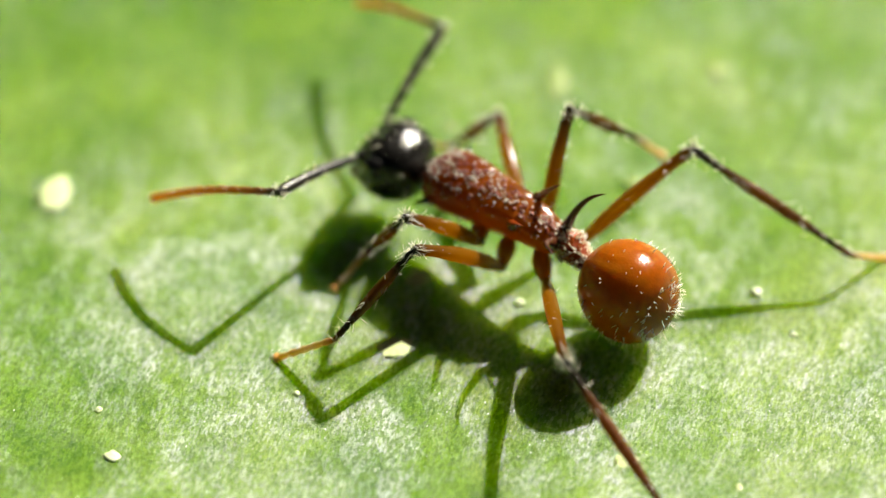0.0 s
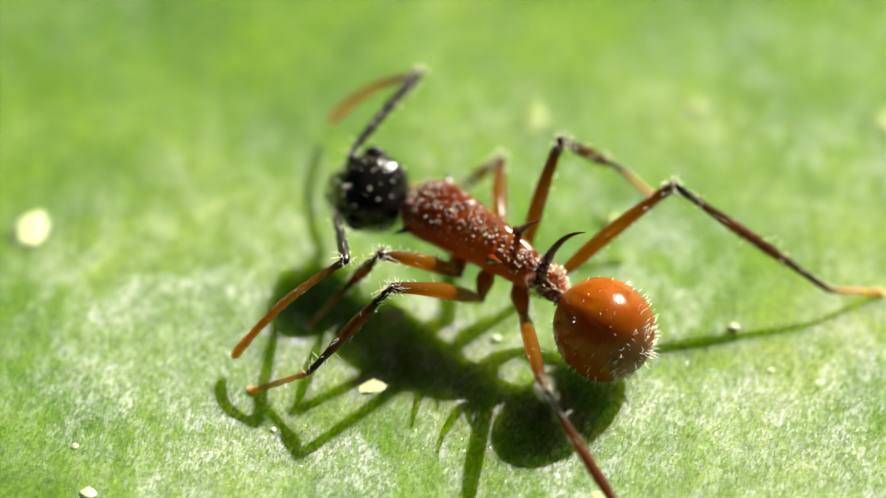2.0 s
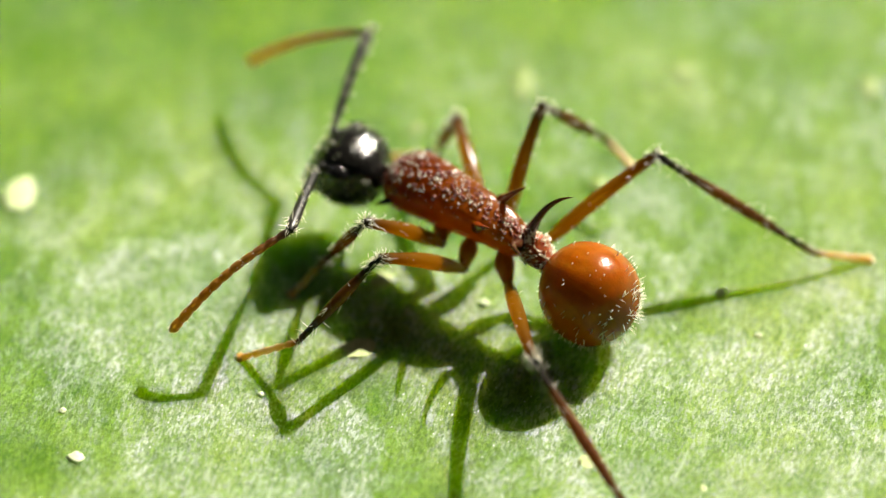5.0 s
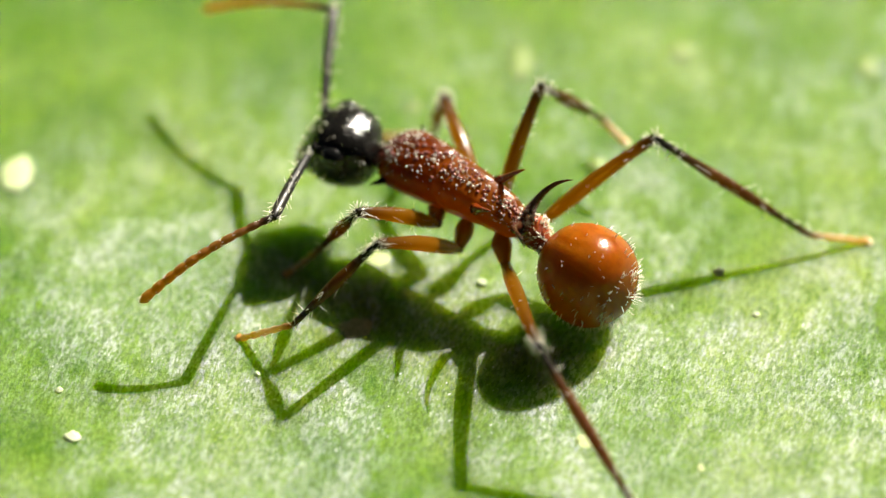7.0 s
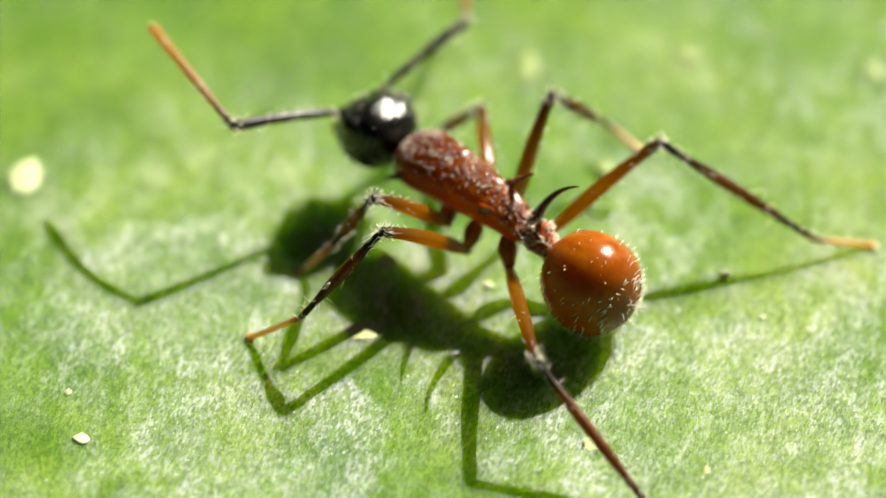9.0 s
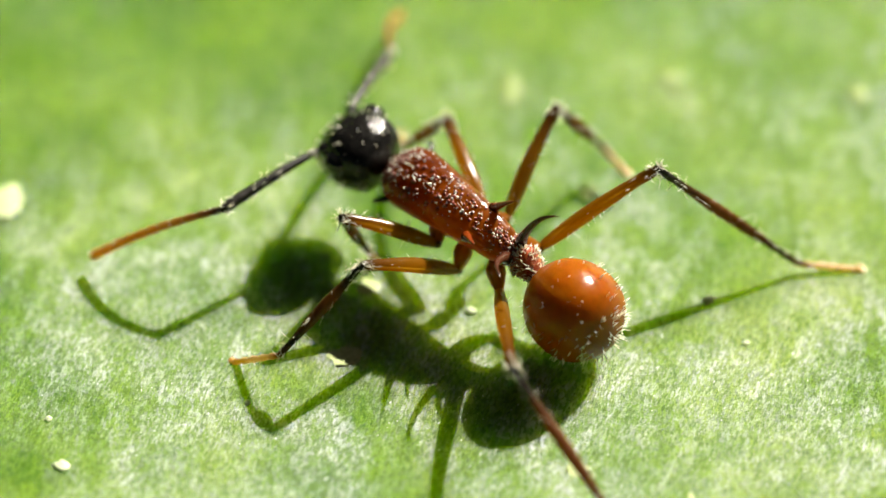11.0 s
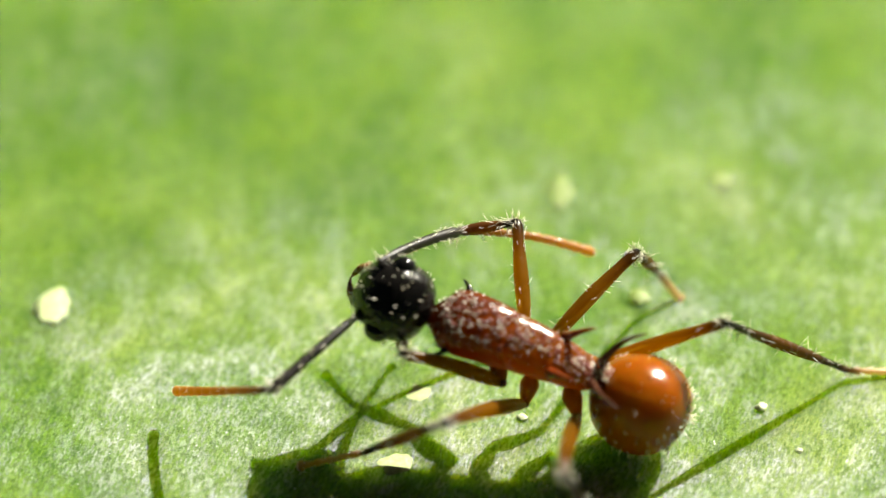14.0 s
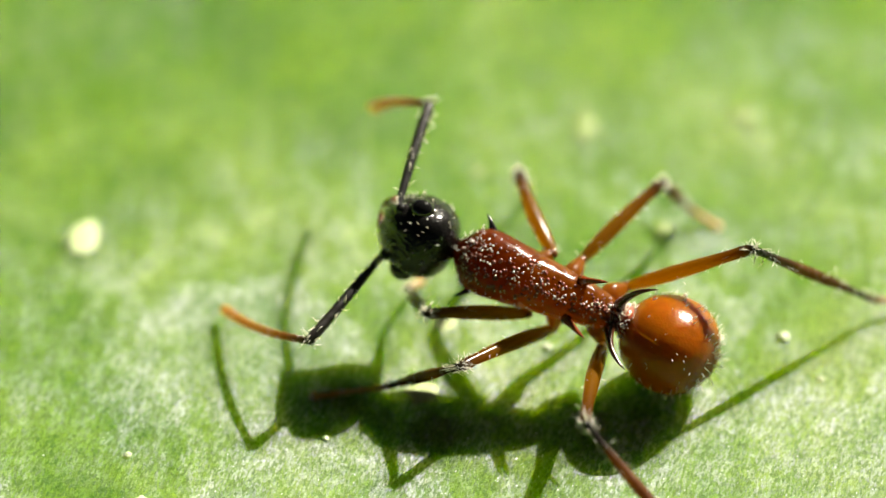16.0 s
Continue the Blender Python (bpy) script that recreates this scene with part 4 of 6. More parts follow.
    walk(parts["funiculus_R"], [
        (0, mm(3.141, -2.408, 0.717, -6.4, 22.7, -5.9)), (0.5, mm(3.247, -2.381, 0.545, -5.3, 17.9, -2.9)),
        (1, mm(3.283, -2.399, 0.635, -6.9, 20.7, -7.6)), (1.5, mm(3.312, -2.292, 0.550, -2.3, 54.2, -0.4)),
        (2, mm(2.950, -2.003, 0.686, 15.6, 42.0, 23.4)), (2.5, mm(2.861, -2.380, 0.429, -2.2, 41.5, -3.1)),
        (3, mm(2.887, -2.429, 0.630, -5.6, 38.0, -8.4)), (3.5, mm(3.256, -2.217, 0.659, 3.0, 42.5, 4.8)),
        (4, mm(3.301, -2.188, 0.669, 16.2, 32.2, 26.4)), (4.5, mm(3.389, -2.153, 0.687, 15.8, 30.6, 25.5)),
        (5, mm(3.594, -2.053, 0.721, 14.8, 26.8, 23.4)), (5.5, mm(3.828, -1.908, 0.743, 13.8, 22.1, 21.1)),
        (6, mm(4.011, -1.766, 0.746, 13.2, 18.3, 19.3)), (6.5, mm(4.084, -1.701, 0.744, 13.0, 16.6, 18.6)),
        (7, mm(4.028, -1.856, 0.608, 12.0, 19.3, 15.3)), (7.5, mm(4.133, -1.589, 0.976, 7.0, 27.7, 3.0)),
        (8, mm(3.095, -2.074, 0.606, -15.1, 34.7, -38.2)), (8.5, mm(2.842, -2.516, 0.278, -18.0, 38.1, -43.2)),
        (9, mm(2.593, -2.785, 0.422, -21.0, 33.2, -48.3)), (9.5, mm(3.364, -2.865, -0.002, -17.1, 22.2, -40.0)),
        (10, mm(3.464, -2.746, -0.128, -17.2, 25.4, -40.2)), (10.5, mm(3.649, -2.401, -0.409, -17.3, 33.2, -40.4)),
        (11, mm(3.773, -1.889, -0.697, -17.1, 42.4, -40.1)), (11.5, mm(3.797, -1.395, -0.888, -16.3, 50.1, -39.0)),
        (12, mm(3.786, -1.175, -0.952, -15.8, 53.3, -38.3)), (12.5, mm(3.445, -2.062, -0.162, -14.5, 46.9, -36.7)),
        (13, mm(2.015, -1.637, -0.541, -103.1, 42.6, -145.0)), (13.5, mm(3.091, -2.232, -0.163, -6.5, 63.1, -36.6)),
        (14, mm(1.839, -1.844, -0.392, -108.6, 24.4, -155.3)), (14.5, mm(3.063, -2.466, -0.372, -46.4, 36.2, -55.5)),
        (15, mm(2.766, -2.275, -0.957, -1.1, 64.8, -0.0)), (15.5, mm(1.775, -1.499, -0.704, -159.9, 45.4, -162.4)),
        (16, mm(3.163, -2.165, -0.381, 26.9, 59.8, 23.0)),
    ])
    walk(parts["femur_LF"], [
        (0, mm(0.090, 0.584, -0.234, -0.4, -52.5, 61.5)), (0.5, mm(0.090, 0.584, -0.234, -3.2, -53.9, 65.0)),
        (1, mm(0.090, 0.584, -0.234, 1.9, -55.6, 58.7)), (1.5, mm(0.090, 0.584, -0.234, 3.5, -47.4, 56.7)),
        (2, mm(0.090, 0.584, -0.234, 1.6, -48.8, 59.3)), (2.5, mm(0.090, 0.584, -0.234, 4.1, -50.8, 55.9)),
        (3, mm(0.090, 0.584, -0.234, 5.8, -50.9, 53.8)), (3.5, mm(0.090, 0.584, -0.234, 4.5, -47.8, 55.5)),
        (4, mm(0.090, 0.584, -0.234, 1.1, -51.0, 60.0)), (4.5, mm(0.090, 0.584, -0.234, 1.2, -50.1, 59.9)),
        (5, mm(0.090, 0.584, -0.234, 1.2, -47.9, 59.9)), (5.5, mm(0.090, 0.584, -0.234, 1.2, -45.3, 59.8)),
        (6, mm(0.090, 0.584, -0.234, 1.3, -43.2, 59.8)), (6.5, mm(0.090, 0.584, -0.234, 1.3, -42.3, 59.8)),
        (7, mm(0.090, 0.584, -0.234, 2.0, -41.2, 58.7)), (7.5, mm(0.090, 0.584, -0.234, 0.7, -42.4, 60.6)),
        (8, mm(0.090, 0.584, -0.234, 1.8, -40.9, 59.0)), (8.5, mm(0.090, 0.584, -0.234, 2.4, -45.0, 58.1)),
        (9, mm(0.090, 0.584, -0.234, -1.4, -47.2, 63.4)), (9.5, mm(0.090, 0.584, -0.234, -0.1, -60.5, 61.7)),
        (10, mm(0.090, 0.584, -0.234, 4.5, -57.3, 56.3)), (10.5, mm(0.090, 0.584, -0.234, 12.0, -49.1, 47.1)),
        (11, mm(0.090, 0.584, -0.234, 16.6, -38.4, 40.4)), (11.5, mm(0.090, 0.584, -0.234, 18.4, -29.2, 37.2)),
        (12, mm(0.090, 0.584, -0.234, 18.8, -25.3, 36.4)), (12.5, mm(0.090, 0.584, -0.234, 21.4, -30.4, 30.9)),
        (13, mm(0.090, 0.584, -0.234, 23.8, -12.9, 24.4)), (13.5, mm(0.090, 0.584, -0.234, 23.5, -39.5, 25.1)),
        (14, mm(0.090, 0.584, -0.234, 29.8, -17.0, 12.0)), (14.5, mm(0.090, 0.584, -0.234, 28.2, -11.3, 18.7)),
        (15, mm(0.090, 0.584, -0.234, 29.3, -36.3, 16.0)), (15.5, mm(0.090, 0.584, -0.234, 24.8, -28.3, 24.3)),
        (16, mm(0.090, 0.584, -0.234, 25.6, -24.6, 22.7)),
    ])
    walk(parts["tibia_LF"], [
        (0, mm(0.631, 1.581, 1.245, -7.6, 52.7, 11.8)), (0.5, mm(0.554, 1.580, 1.272, -3.2, 48.8, 17.4)),
        (1, mm(0.637, 1.483, 1.305, -2.3, 53.6, 18.6)), (1.5, mm(0.783, 1.638, 1.139, -4.1, 55.5, 16.4)),
        (2, mm(0.717, 1.640, 1.169, -4.9, 56.0, 15.4)), (2.5, mm(0.751, 1.561, 1.210, 8.8, 61.4, 31.3)),
        (3, mm(0.783, 1.532, 1.214, 16.6, 61.9, 40.2)), (3.5, mm(0.799, 1.615, 1.148, 9.0, 65.1, 31.8)),
        (4, mm(0.678, 1.600, 1.214, -4.6, 53.9, 16.1)), (4.5, mm(0.690, 1.619, 1.196, -5.3, 54.3, 15.2)),
        (5, mm(0.717, 1.665, 1.150, -7.0, 55.4, 13.2)), (5.5, mm(0.749, 1.717, 1.092, -9.1, 56.6, 10.6)),
        (6, mm(0.774, 1.758, 1.042, -11.0, 57.6, 8.3)), (6.5, mm(0.785, 1.775, 1.020, -11.8, 58.1, 7.4)),
        (7, mm(0.819, 1.784, 0.993, -15.3, 60.4, 3.3)), (7.5, mm(0.765, 1.784, 1.022, -17.4, 61.2, 0.9)),
        (8, mm(0.816, 1.793, 0.986, -15.7, 61.0, 2.9)), (8.5, mm(0.788, 1.703, 1.084, -6.6, 58.8, 13.3)),
        (9, mm(0.658, 1.715, 1.135, 3.6, 58.9, 25.3)), (9.5, mm(0.525, 1.393, 1.388, 23.0, 52.9, 48.6)),
        (10, mm(0.648, 1.421, 1.336, 18.9, 58.8, 43.6)), (10.5, mm(0.922, 1.478, 1.175, 0.7, 72.6, 23.8)),
        (11, mm(1.203, 1.530, 0.925, -80.1, 79.5, -58.5)), (11.5, mm(1.386, 1.568, 0.676, -122.2, 67.9, -102.0)),
        (12, mm(1.447, 1.584, 0.563, -128.2, 61.7, -108.7)), (12.5, mm(1.470, 1.409, 0.710, -136.8, 65.0, -118.4)),
        (13, mm(1.745, 1.334, 0.183, -98.9, 58.5, -75.8)), (13.5, mm(1.394, 1.193, 0.951, -73.6, 61.8, -46.8)),
        (14, mm(1.834, 0.955, 0.312, -95.7, 57.6, -72.3)), (14.5, mm(1.822, 1.171, 0.130, -96.5, 54.2, -73.2)),
        (15, mm(1.534, 0.998, 0.871, -42.4, 71.0, -14.0)), (15.5, mm(1.587, 1.260, 0.649, -48.1, 70.5, -20.0)),
        (16, mm(1.654, 1.237, 0.543, -43.4, 66.0, -14.9)),
    ])
    walk(parts["tarsus_LF"], [
        (0, mm(1.731, 1.811, -0.229, 1.4, 20.5, 76.0)), (0.5, mm(1.719, 1.945, -0.121, 2.5, 21.0, 78.9)),
        (1, mm(1.680, 1.834, -0.186, -0.2, 13.8, 70.0)), (1.5, mm(1.789, 1.934, -0.388, 2.2, 13.7, 80.1)),
        (2, mm(1.715, 1.914, -0.368, 2.1, 15.2, 79.6)), (2.5, mm(1.509, 2.022, -0.416, -1.8, 10.5, 62.4)),
        (3, mm(1.450, 2.096, -0.421, -4.9, 17.9, 49.8)), (3.5, mm(1.461, 2.025, -0.533, -3.6, 19.9, 53.8)),
        (4, mm(1.728, 1.902, -0.282, 4.6, 26.2, 74.6)), (4.5, mm(1.732, 1.903, -0.310, 3.7, 27.4, 72.5)),
        (5, mm(1.742, 1.905, -0.375, 1.3, 30.2, 67.6)), (5.5, mm(1.750, 1.904, -0.455, -1.9, 33.6, 61.5)),
        (6, mm(1.756, 1.902, -0.523, -5.0, 36.2, 56.0)), (6.5, mm(1.757, 1.901, -0.552, -6.5, 37.3, 53.7)),
        (7, mm(1.731, 1.836, -0.619, -3.3, 28.0, 59.5)), (7.5, mm(1.657, 1.798, -0.602, -2.9, 26.7, 60.3)),
        (8, mm(1.713, 1.838, -0.635, 0.8, 17.9, 70.1)), (8.5, mm(1.722, 1.924, -0.501, -0.0, 28.9, 68.0)),
        (9, mm(1.523, 2.124, -0.452, -7.1, 38.2, 55.3)), (9.5, mm(1.265, 2.232, -0.089, 10.5, 35.7, 84.2)),
        (10, mm(1.342, 2.083, -0.250, 14.5, 44.7, 90.3)), (10.5, mm(1.430, 1.702, -0.593, 38.1, 62.2, 119.1)),
        (11, mm(1.380, 1.241, -0.896, 96.8, 62.4, -176.0)), (11.5, mm(1.241, 0.886, -1.041, 122.6, 45.9, -144.8)),
        (12, mm(1.166, 0.753, -1.069, 127.9, 37.7, -136.8)), (12.5, mm(1.098, 0.721, -0.969, 123.8, 42.5, -143.2)),
        (13, mm(1.983, 0.396, -1.397, 144.7, 53.4, -115.4)), (13.5, mm(1.994, 0.554, -0.681, 172.3, 44.7, -79.5)),
        (14, mm(2.136, 0.009, -1.252, 156.9, 51.7, -99.9)), (14.5, mm(2.135, 0.132, -1.372, 176.0, 52.9, -76.0)),
        (15, mm(2.120, 0.852, -0.881, -173.4, 53.8, -62.8)), (15.5, mm(2.169, 1.048, -1.097, -161.9, 72.3, -50.0)),
        (16, mm(2.382, 1.044, -1.149, 139.9, 79.8, -109.7)),
    ])
    walk(parts["femur_RF"], [
        (0, mm(0.090, -0.584, -0.234, -6.2, -3.7, -39.8)), (0.5, mm(0.090, -0.584, -0.234, -6.3, -1.3, -38.9)),
        (1, mm(0.090, -0.584, -0.234, -6.2, 2.0, -34.9)), (1.5, mm(0.090, -0.584, -0.234, -6.7, 3.4, -45.5)),
        (2, mm(0.090, -0.584, -0.234, -7.2, 13.9, -48.6)), (2.5, mm(0.090, -0.584, -0.234, -6.2, -2.4, -39.0)),
        (3, mm(0.090, -0.584, -0.234, -6.2, 0.3, -40.6)), (3.5, mm(0.090, -0.584, -0.234, -6.4, -5.0, -36.0)),
        (4, mm(0.090, -0.584, -0.234, -6.1, -5.8, -38.5)), (4.5, mm(0.090, -0.584, -0.234, -6.1, -5.2, -38.8)),
        (5, mm(0.090, -0.584, -0.234, -6.0, -3.7, -39.7)), (5.5, mm(0.090, -0.584, -0.234, -6.0, -2.0, -40.8)),
        (6, mm(0.090, -0.584, -0.234, -6.0, -0.5, -41.8)), (6.5, mm(0.090, -0.584, -0.234, -6.0, 0.0, -42.3)),
        (7, mm(0.090, -0.584, -0.234, -6.0, -2.1, -37.5)), (7.5, mm(0.090, -0.584, -0.234, -6.5, -2.6, -25.7)),
        (8, mm(0.090, -0.584, -0.234, -5.9, -0.3, -52.0)), (8.5, mm(0.090, -0.584, -0.234, -5.8, 1.1, -42.1)),
        (9, mm(0.090, -0.584, -0.234, -5.8, 2.2, -42.1)), (9.5, mm(0.090, -0.584, -0.234, -5.8, 1.1, -42.2)),
        (10, mm(0.090, -0.584, -0.234, -5.7, 1.7, -39.7)), (10.5, mm(0.090, -0.584, -0.234, -5.5, 2.7, -33.8)),
        (11, mm(0.090, -0.584, -0.234, -5.1, 3.4, -26.9)), (11.5, mm(0.090, -0.584, -0.234, -4.8, 3.4, -21.2)),
        (12, mm(0.090, -0.584, -0.234, -4.7, 3.2, -18.9)), (12.5, mm(0.090, -0.584, -0.234, -14.3, 30.7, -50.3)),
        (13, mm(0.090, -0.584, -0.234, -16.1, 1.9, -56.7)), (13.5, mm(0.090, -0.584, -0.234, -17.8, -8.3, -28.0)),
        (14, mm(0.090, -0.584, -0.234, -13.5, -4.8, -64.1)), (14.5, mm(0.090, -0.584, -0.234, -16.2, -3.0, -25.5)),
        (15, mm(0.090, -0.584, -0.234, -21.1, 73.6, -32.1)), (15.5, mm(0.090, -0.584, -0.234, -47.9, 30.3, -63.6)),
        (16, mm(0.090, -0.584, -0.234, -35.3, 32.5, -39.6)),
    ])
    walk(parts["tibia_RF"], [
        (0, mm(1.550, -1.798, -0.111, -4.5, 42.6, 28.9)), (0.5, mm(1.571, -1.778, -0.191, -1.9, 37.5, 33.0)),
        (1, mm(1.650, -1.673, -0.299, -4.9, 43.0, 28.4)), (1.5, mm(1.421, -1.940, -0.346, -6.1, 59.3, 26.9)),
        (2, mm(1.312, -1.969, -0.691, -10.4, 49.0, 21.6)), (2.5, mm(1.568, -1.780, -0.155, -13.5, 67.3, 18.1)),
        (3, mm(1.536, -1.821, -0.244, -9.8, 66.3, 22.1)), (3.5, mm(1.624, -1.699, -0.069, -26.3, 74.7, 4.7)),
        (4, mm(1.573, -1.761, -0.041, -17.4, 73.2, 13.8)), (4.5, mm(1.567, -1.772, -0.061, -16.2, 70.9, 15.1)),
        (5, mm(1.551, -1.797, -0.111, -14.2, 65.5, 17.2)), (5.5, mm(1.529, -1.828, -0.168, -13.0, 59.0, 18.7)),
        (6, mm(1.508, -1.853, -0.216, -12.4, 53.5, 19.3)), (6.5, mm(1.499, -1.864, -0.235, -12.3, 51.3, 19.6)),
        (7, mm(1.600, -1.741, -0.165, -25.5, 75.2, 5.1)), (7.5, mm(1.804, -1.407, -0.148, -23.7, 59.8, 7.0)),
        (8, mm(1.262, -2.083, -0.225, -4.6, 53.9, 29.6)), (8.5, mm(1.502, -1.860, -0.271, -3.3, 57.7, 31.2)),
        (9, mm(1.502, -1.858, -0.306, 2.9, 39.5, 39.4)), (9.5, mm(1.500, -1.862, -0.270, 12.6, 26.2, 57.0)),
        (10, mm(1.553, -1.800, -0.289, 11.1, 28.6, 53.9)), (10.5, mm(1.669, -1.642, -0.325, 7.3, 34.7, 46.6)),
        (11, mm(1.785, -1.443, -0.348, 2.0, 42.9, 38.2)), (11.5, mm(1.861, -1.272, -0.346, -3.2, 50.2, 31.1)),
        (12, mm(1.888, -1.200, -0.340, -5.6, 53.4, 27.9)), (12.5, mm(1.136, -1.843, -1.205, -1.5, 26.8, 34.2)),
        (13, mm(1.136, -2.173, -0.298, -3.0, 50.1, 31.8)), (13.5, mm(1.753, -1.468, 0.042, -5.3, 29.5, 28.2)),
        (14, mm(0.919, -2.290, -0.075, -7.7, 23.8, 23.0)), (14.5, mm(1.805, -1.402, -0.134, -28.9, 57.7, -7.7)),
        (15, mm(0.546, -0.870, -2.060, -25.6, 44.6, -3.4)), (15.5, mm(0.822, -2.056, -1.194, 27.4, 74.2, 61.2)),
        (16, mm(1.328, -1.607, -1.256, 38.0, 83.1, 75.2)),
    ])
    walk(parts["tarsus_RF"], [
        (0, mm(2.451, -1.300, -1.058, 14.1, 3.1, 31.1)), (0.5, mm(2.501, -1.174, -1.043, 14.0, 1.5, 32.6)),
        (1, mm(2.550, -1.186, -1.252, 12.4, -2.2, 33.2)), (1.5, mm(2.057, -1.617, -1.549, -0.9, -8.5, 41.0)),
        (2, mm(2.166, -1.631, -1.746, -7.8, -16.1, 47.6)), (2.5, mm(2.082, -1.612, -1.445, 8.2, 1.1, 34.7)),
        (3, mm(2.057, -1.609, -1.524, 6.8, -0.5, 35.5)), (3.5, mm(1.991, -1.669, -1.419, 11.1, 5.7, 32.0)),
        (4, mm(1.965, -1.665, -1.380, -0.9, -6.0, 39.2)), (4.5, mm(2.008, -1.653, -1.383, 0.8, -4.9, 38.4)),
        (5, mm(2.105, -1.625, -1.384, 5.2, -1.9, 36.3)), (5.5, mm(2.212, -1.597, -1.367, 11.2, 2.9, 32.9)),
        (6, mm(2.293, -1.578, -1.341, 17.0, 8.7, 28.6)), (6.5, mm(2.324, -1.571, -1.326, 19.5, 11.5, 26.5)),
        (7, mm(1.957, -1.709, -1.517, 12.0, 5.0, 31.3)), (7.5, mm(2.503, -1.321, -1.357, 23.2, 10.5, 27.7)),
        (8, mm(1.978, -1.676, -1.356, 13.3, 5.9, 32.2)), (8.5, mm(2.141, -1.473, -1.453, 16.7, 7.6, 31.7)),
        (9, mm(2.335, -1.174, -1.196, 13.1, 5.3, 36.4)), (9.5, mm(2.183, -0.810, -0.888, 14.1, 5.5, 39.3)),
        (10, mm(2.278, -0.808, -0.958, 1.3, 20.4, -22.4)), (10.5, mm(2.459, -0.807, -1.122, 0.1, 31.7, -25.3)),
        (11, mm(2.590, -0.809, -1.299, -1.6, 45.4, -28.0)), (11.5, mm(2.628, -0.810, -1.421, -3.1, 57.0, -29.9)),
        (12, mm(2.624, -0.810, -1.463, -3.6, 61.8, -30.5)), (12.5, mm(2.168, -1.141, -1.836, 24.6, 42.5, 4.4)),
        (13, mm(1.898, -1.700, -1.371, 32.5, 36.0, 16.8)), (13.5, mm(2.826, -0.892, -0.646, 37.1, 1.2, 30.4)),
        (14, mm(2.096, -1.790, -0.640, 35.2, 38.1, 34.2)), (14.5, mm(2.546, -1.502, -1.316, 32.2, 28.3, 13.4)),
        (15, mm(1.540, -0.930, -3.042, 31.9, -22.5, 7.6)), (15.5, mm(1.005, -1.723, -2.541, 67.7, 72.4, 68.8)),
        (16, mm(1.371, -1.445, -2.646, 91.8, 80.6, 85.4)),
    ])
    walk(parts["femur_LM"], [
        (0, mm(-0.392, 0.656, -0.558, 3.2, -52.6, 78.4)), (0.5, mm(-0.392, 0.656, -0.558, 1.6, -53.5, 80.4)),
        (1, mm(-0.392, 0.656, -0.558, 6.4, -54.9, 74.5)), (1.5, mm(-0.392, 0.656, -0.558, 5.2, -51.0, 75.9)),
        (2, mm(-0.392, 0.656, -0.558, 4.0, -51.4, 77.5)), (2.5, mm(-0.392, 0.656, -0.558, 4.7, -51.1, 76.6)),
        (3, mm(-0.392, 0.656, -0.558, 6.8, -49.1, 73.8)), (3.5, mm(-0.392, 0.656, -0.558, 6.0, -47.9, 74.9)),
        (4, mm(-0.392, 0.656, -0.558, 1.6, -50.5, 80.7)), (4.5, mm(-0.392, 0.656, -0.558, 1.9, -50.0, 80.3)),
        (5, mm(-0.392, 0.656, -0.558, 2.6, -48.8, 79.4)), (5.5, mm(-0.392, 0.656, -0.558, 3.4, -47.3, 78.3)),
        (6, mm(-0.392, 0.656, -0.558, 4.0, -46.1, 77.5)), (6.5, mm(-0.392, 0.656, -0.558, 4.3, -45.6, 77.1)),
        (7, mm(-0.392, 0.656, -0.558, 4.2, -47.1, 77.3)), (7.5, mm(-0.392, 0.656, -0.558, 2.9, -47.0, 79.0)),
        (8, mm(-0.392, 0.656, -0.558, 5.7, -45.6, 75.2)), (8.5, mm(-0.392, 0.656, -0.558, 5.7, -48.2, 75.1)),
        (9, mm(-0.392, 0.656, -0.558, 1.6, -48.6, 80.7)), (9.5, mm(-0.392, 0.656, -0.558, -0.9, -53.6, 83.9)),
        (10, mm(-0.392, 0.656, -0.558, -0.1, -53.4, 82.8)), (10.5, mm(-0.392, 0.656, -0.558, 2.0, -52.9, 80.3)),
        (11, mm(-0.392, 0.656, -0.558, 4.2, -52.2, 77.4)), (11.5, mm(-0.392, 0.656, -0.558, 5.9, -51.7, 75.2)),
        (12, mm(-0.392, 0.656, -0.558, 6.6, -51.4, 74.4)), (12.5, mm(-0.392, 0.656, -0.558, 8.0, -50.9, 72.6)),
        (13, mm(-0.392, 0.656, -0.558, 17.9, -43.3, 59.1)), (13.5, mm(-0.392, 0.656, -0.558, 13.8, -45.1, 65.1)),
        (14, mm(-0.392, 0.656, -0.558, 20.0, -42.2, 56.0)), (14.5, mm(-0.392, 0.656, -0.558, 23.3, -38.7, 51.0)),
        (15, mm(-0.392, 0.656, -0.558, 23.4, -57.0, 50.8)), (15.5, mm(-0.392, 0.656, -0.558, 26.4, -53.2, 47.2)),
        (16, mm(-0.392, 0.656, -0.558, 25.2, -52.0, 48.7)),
    ])
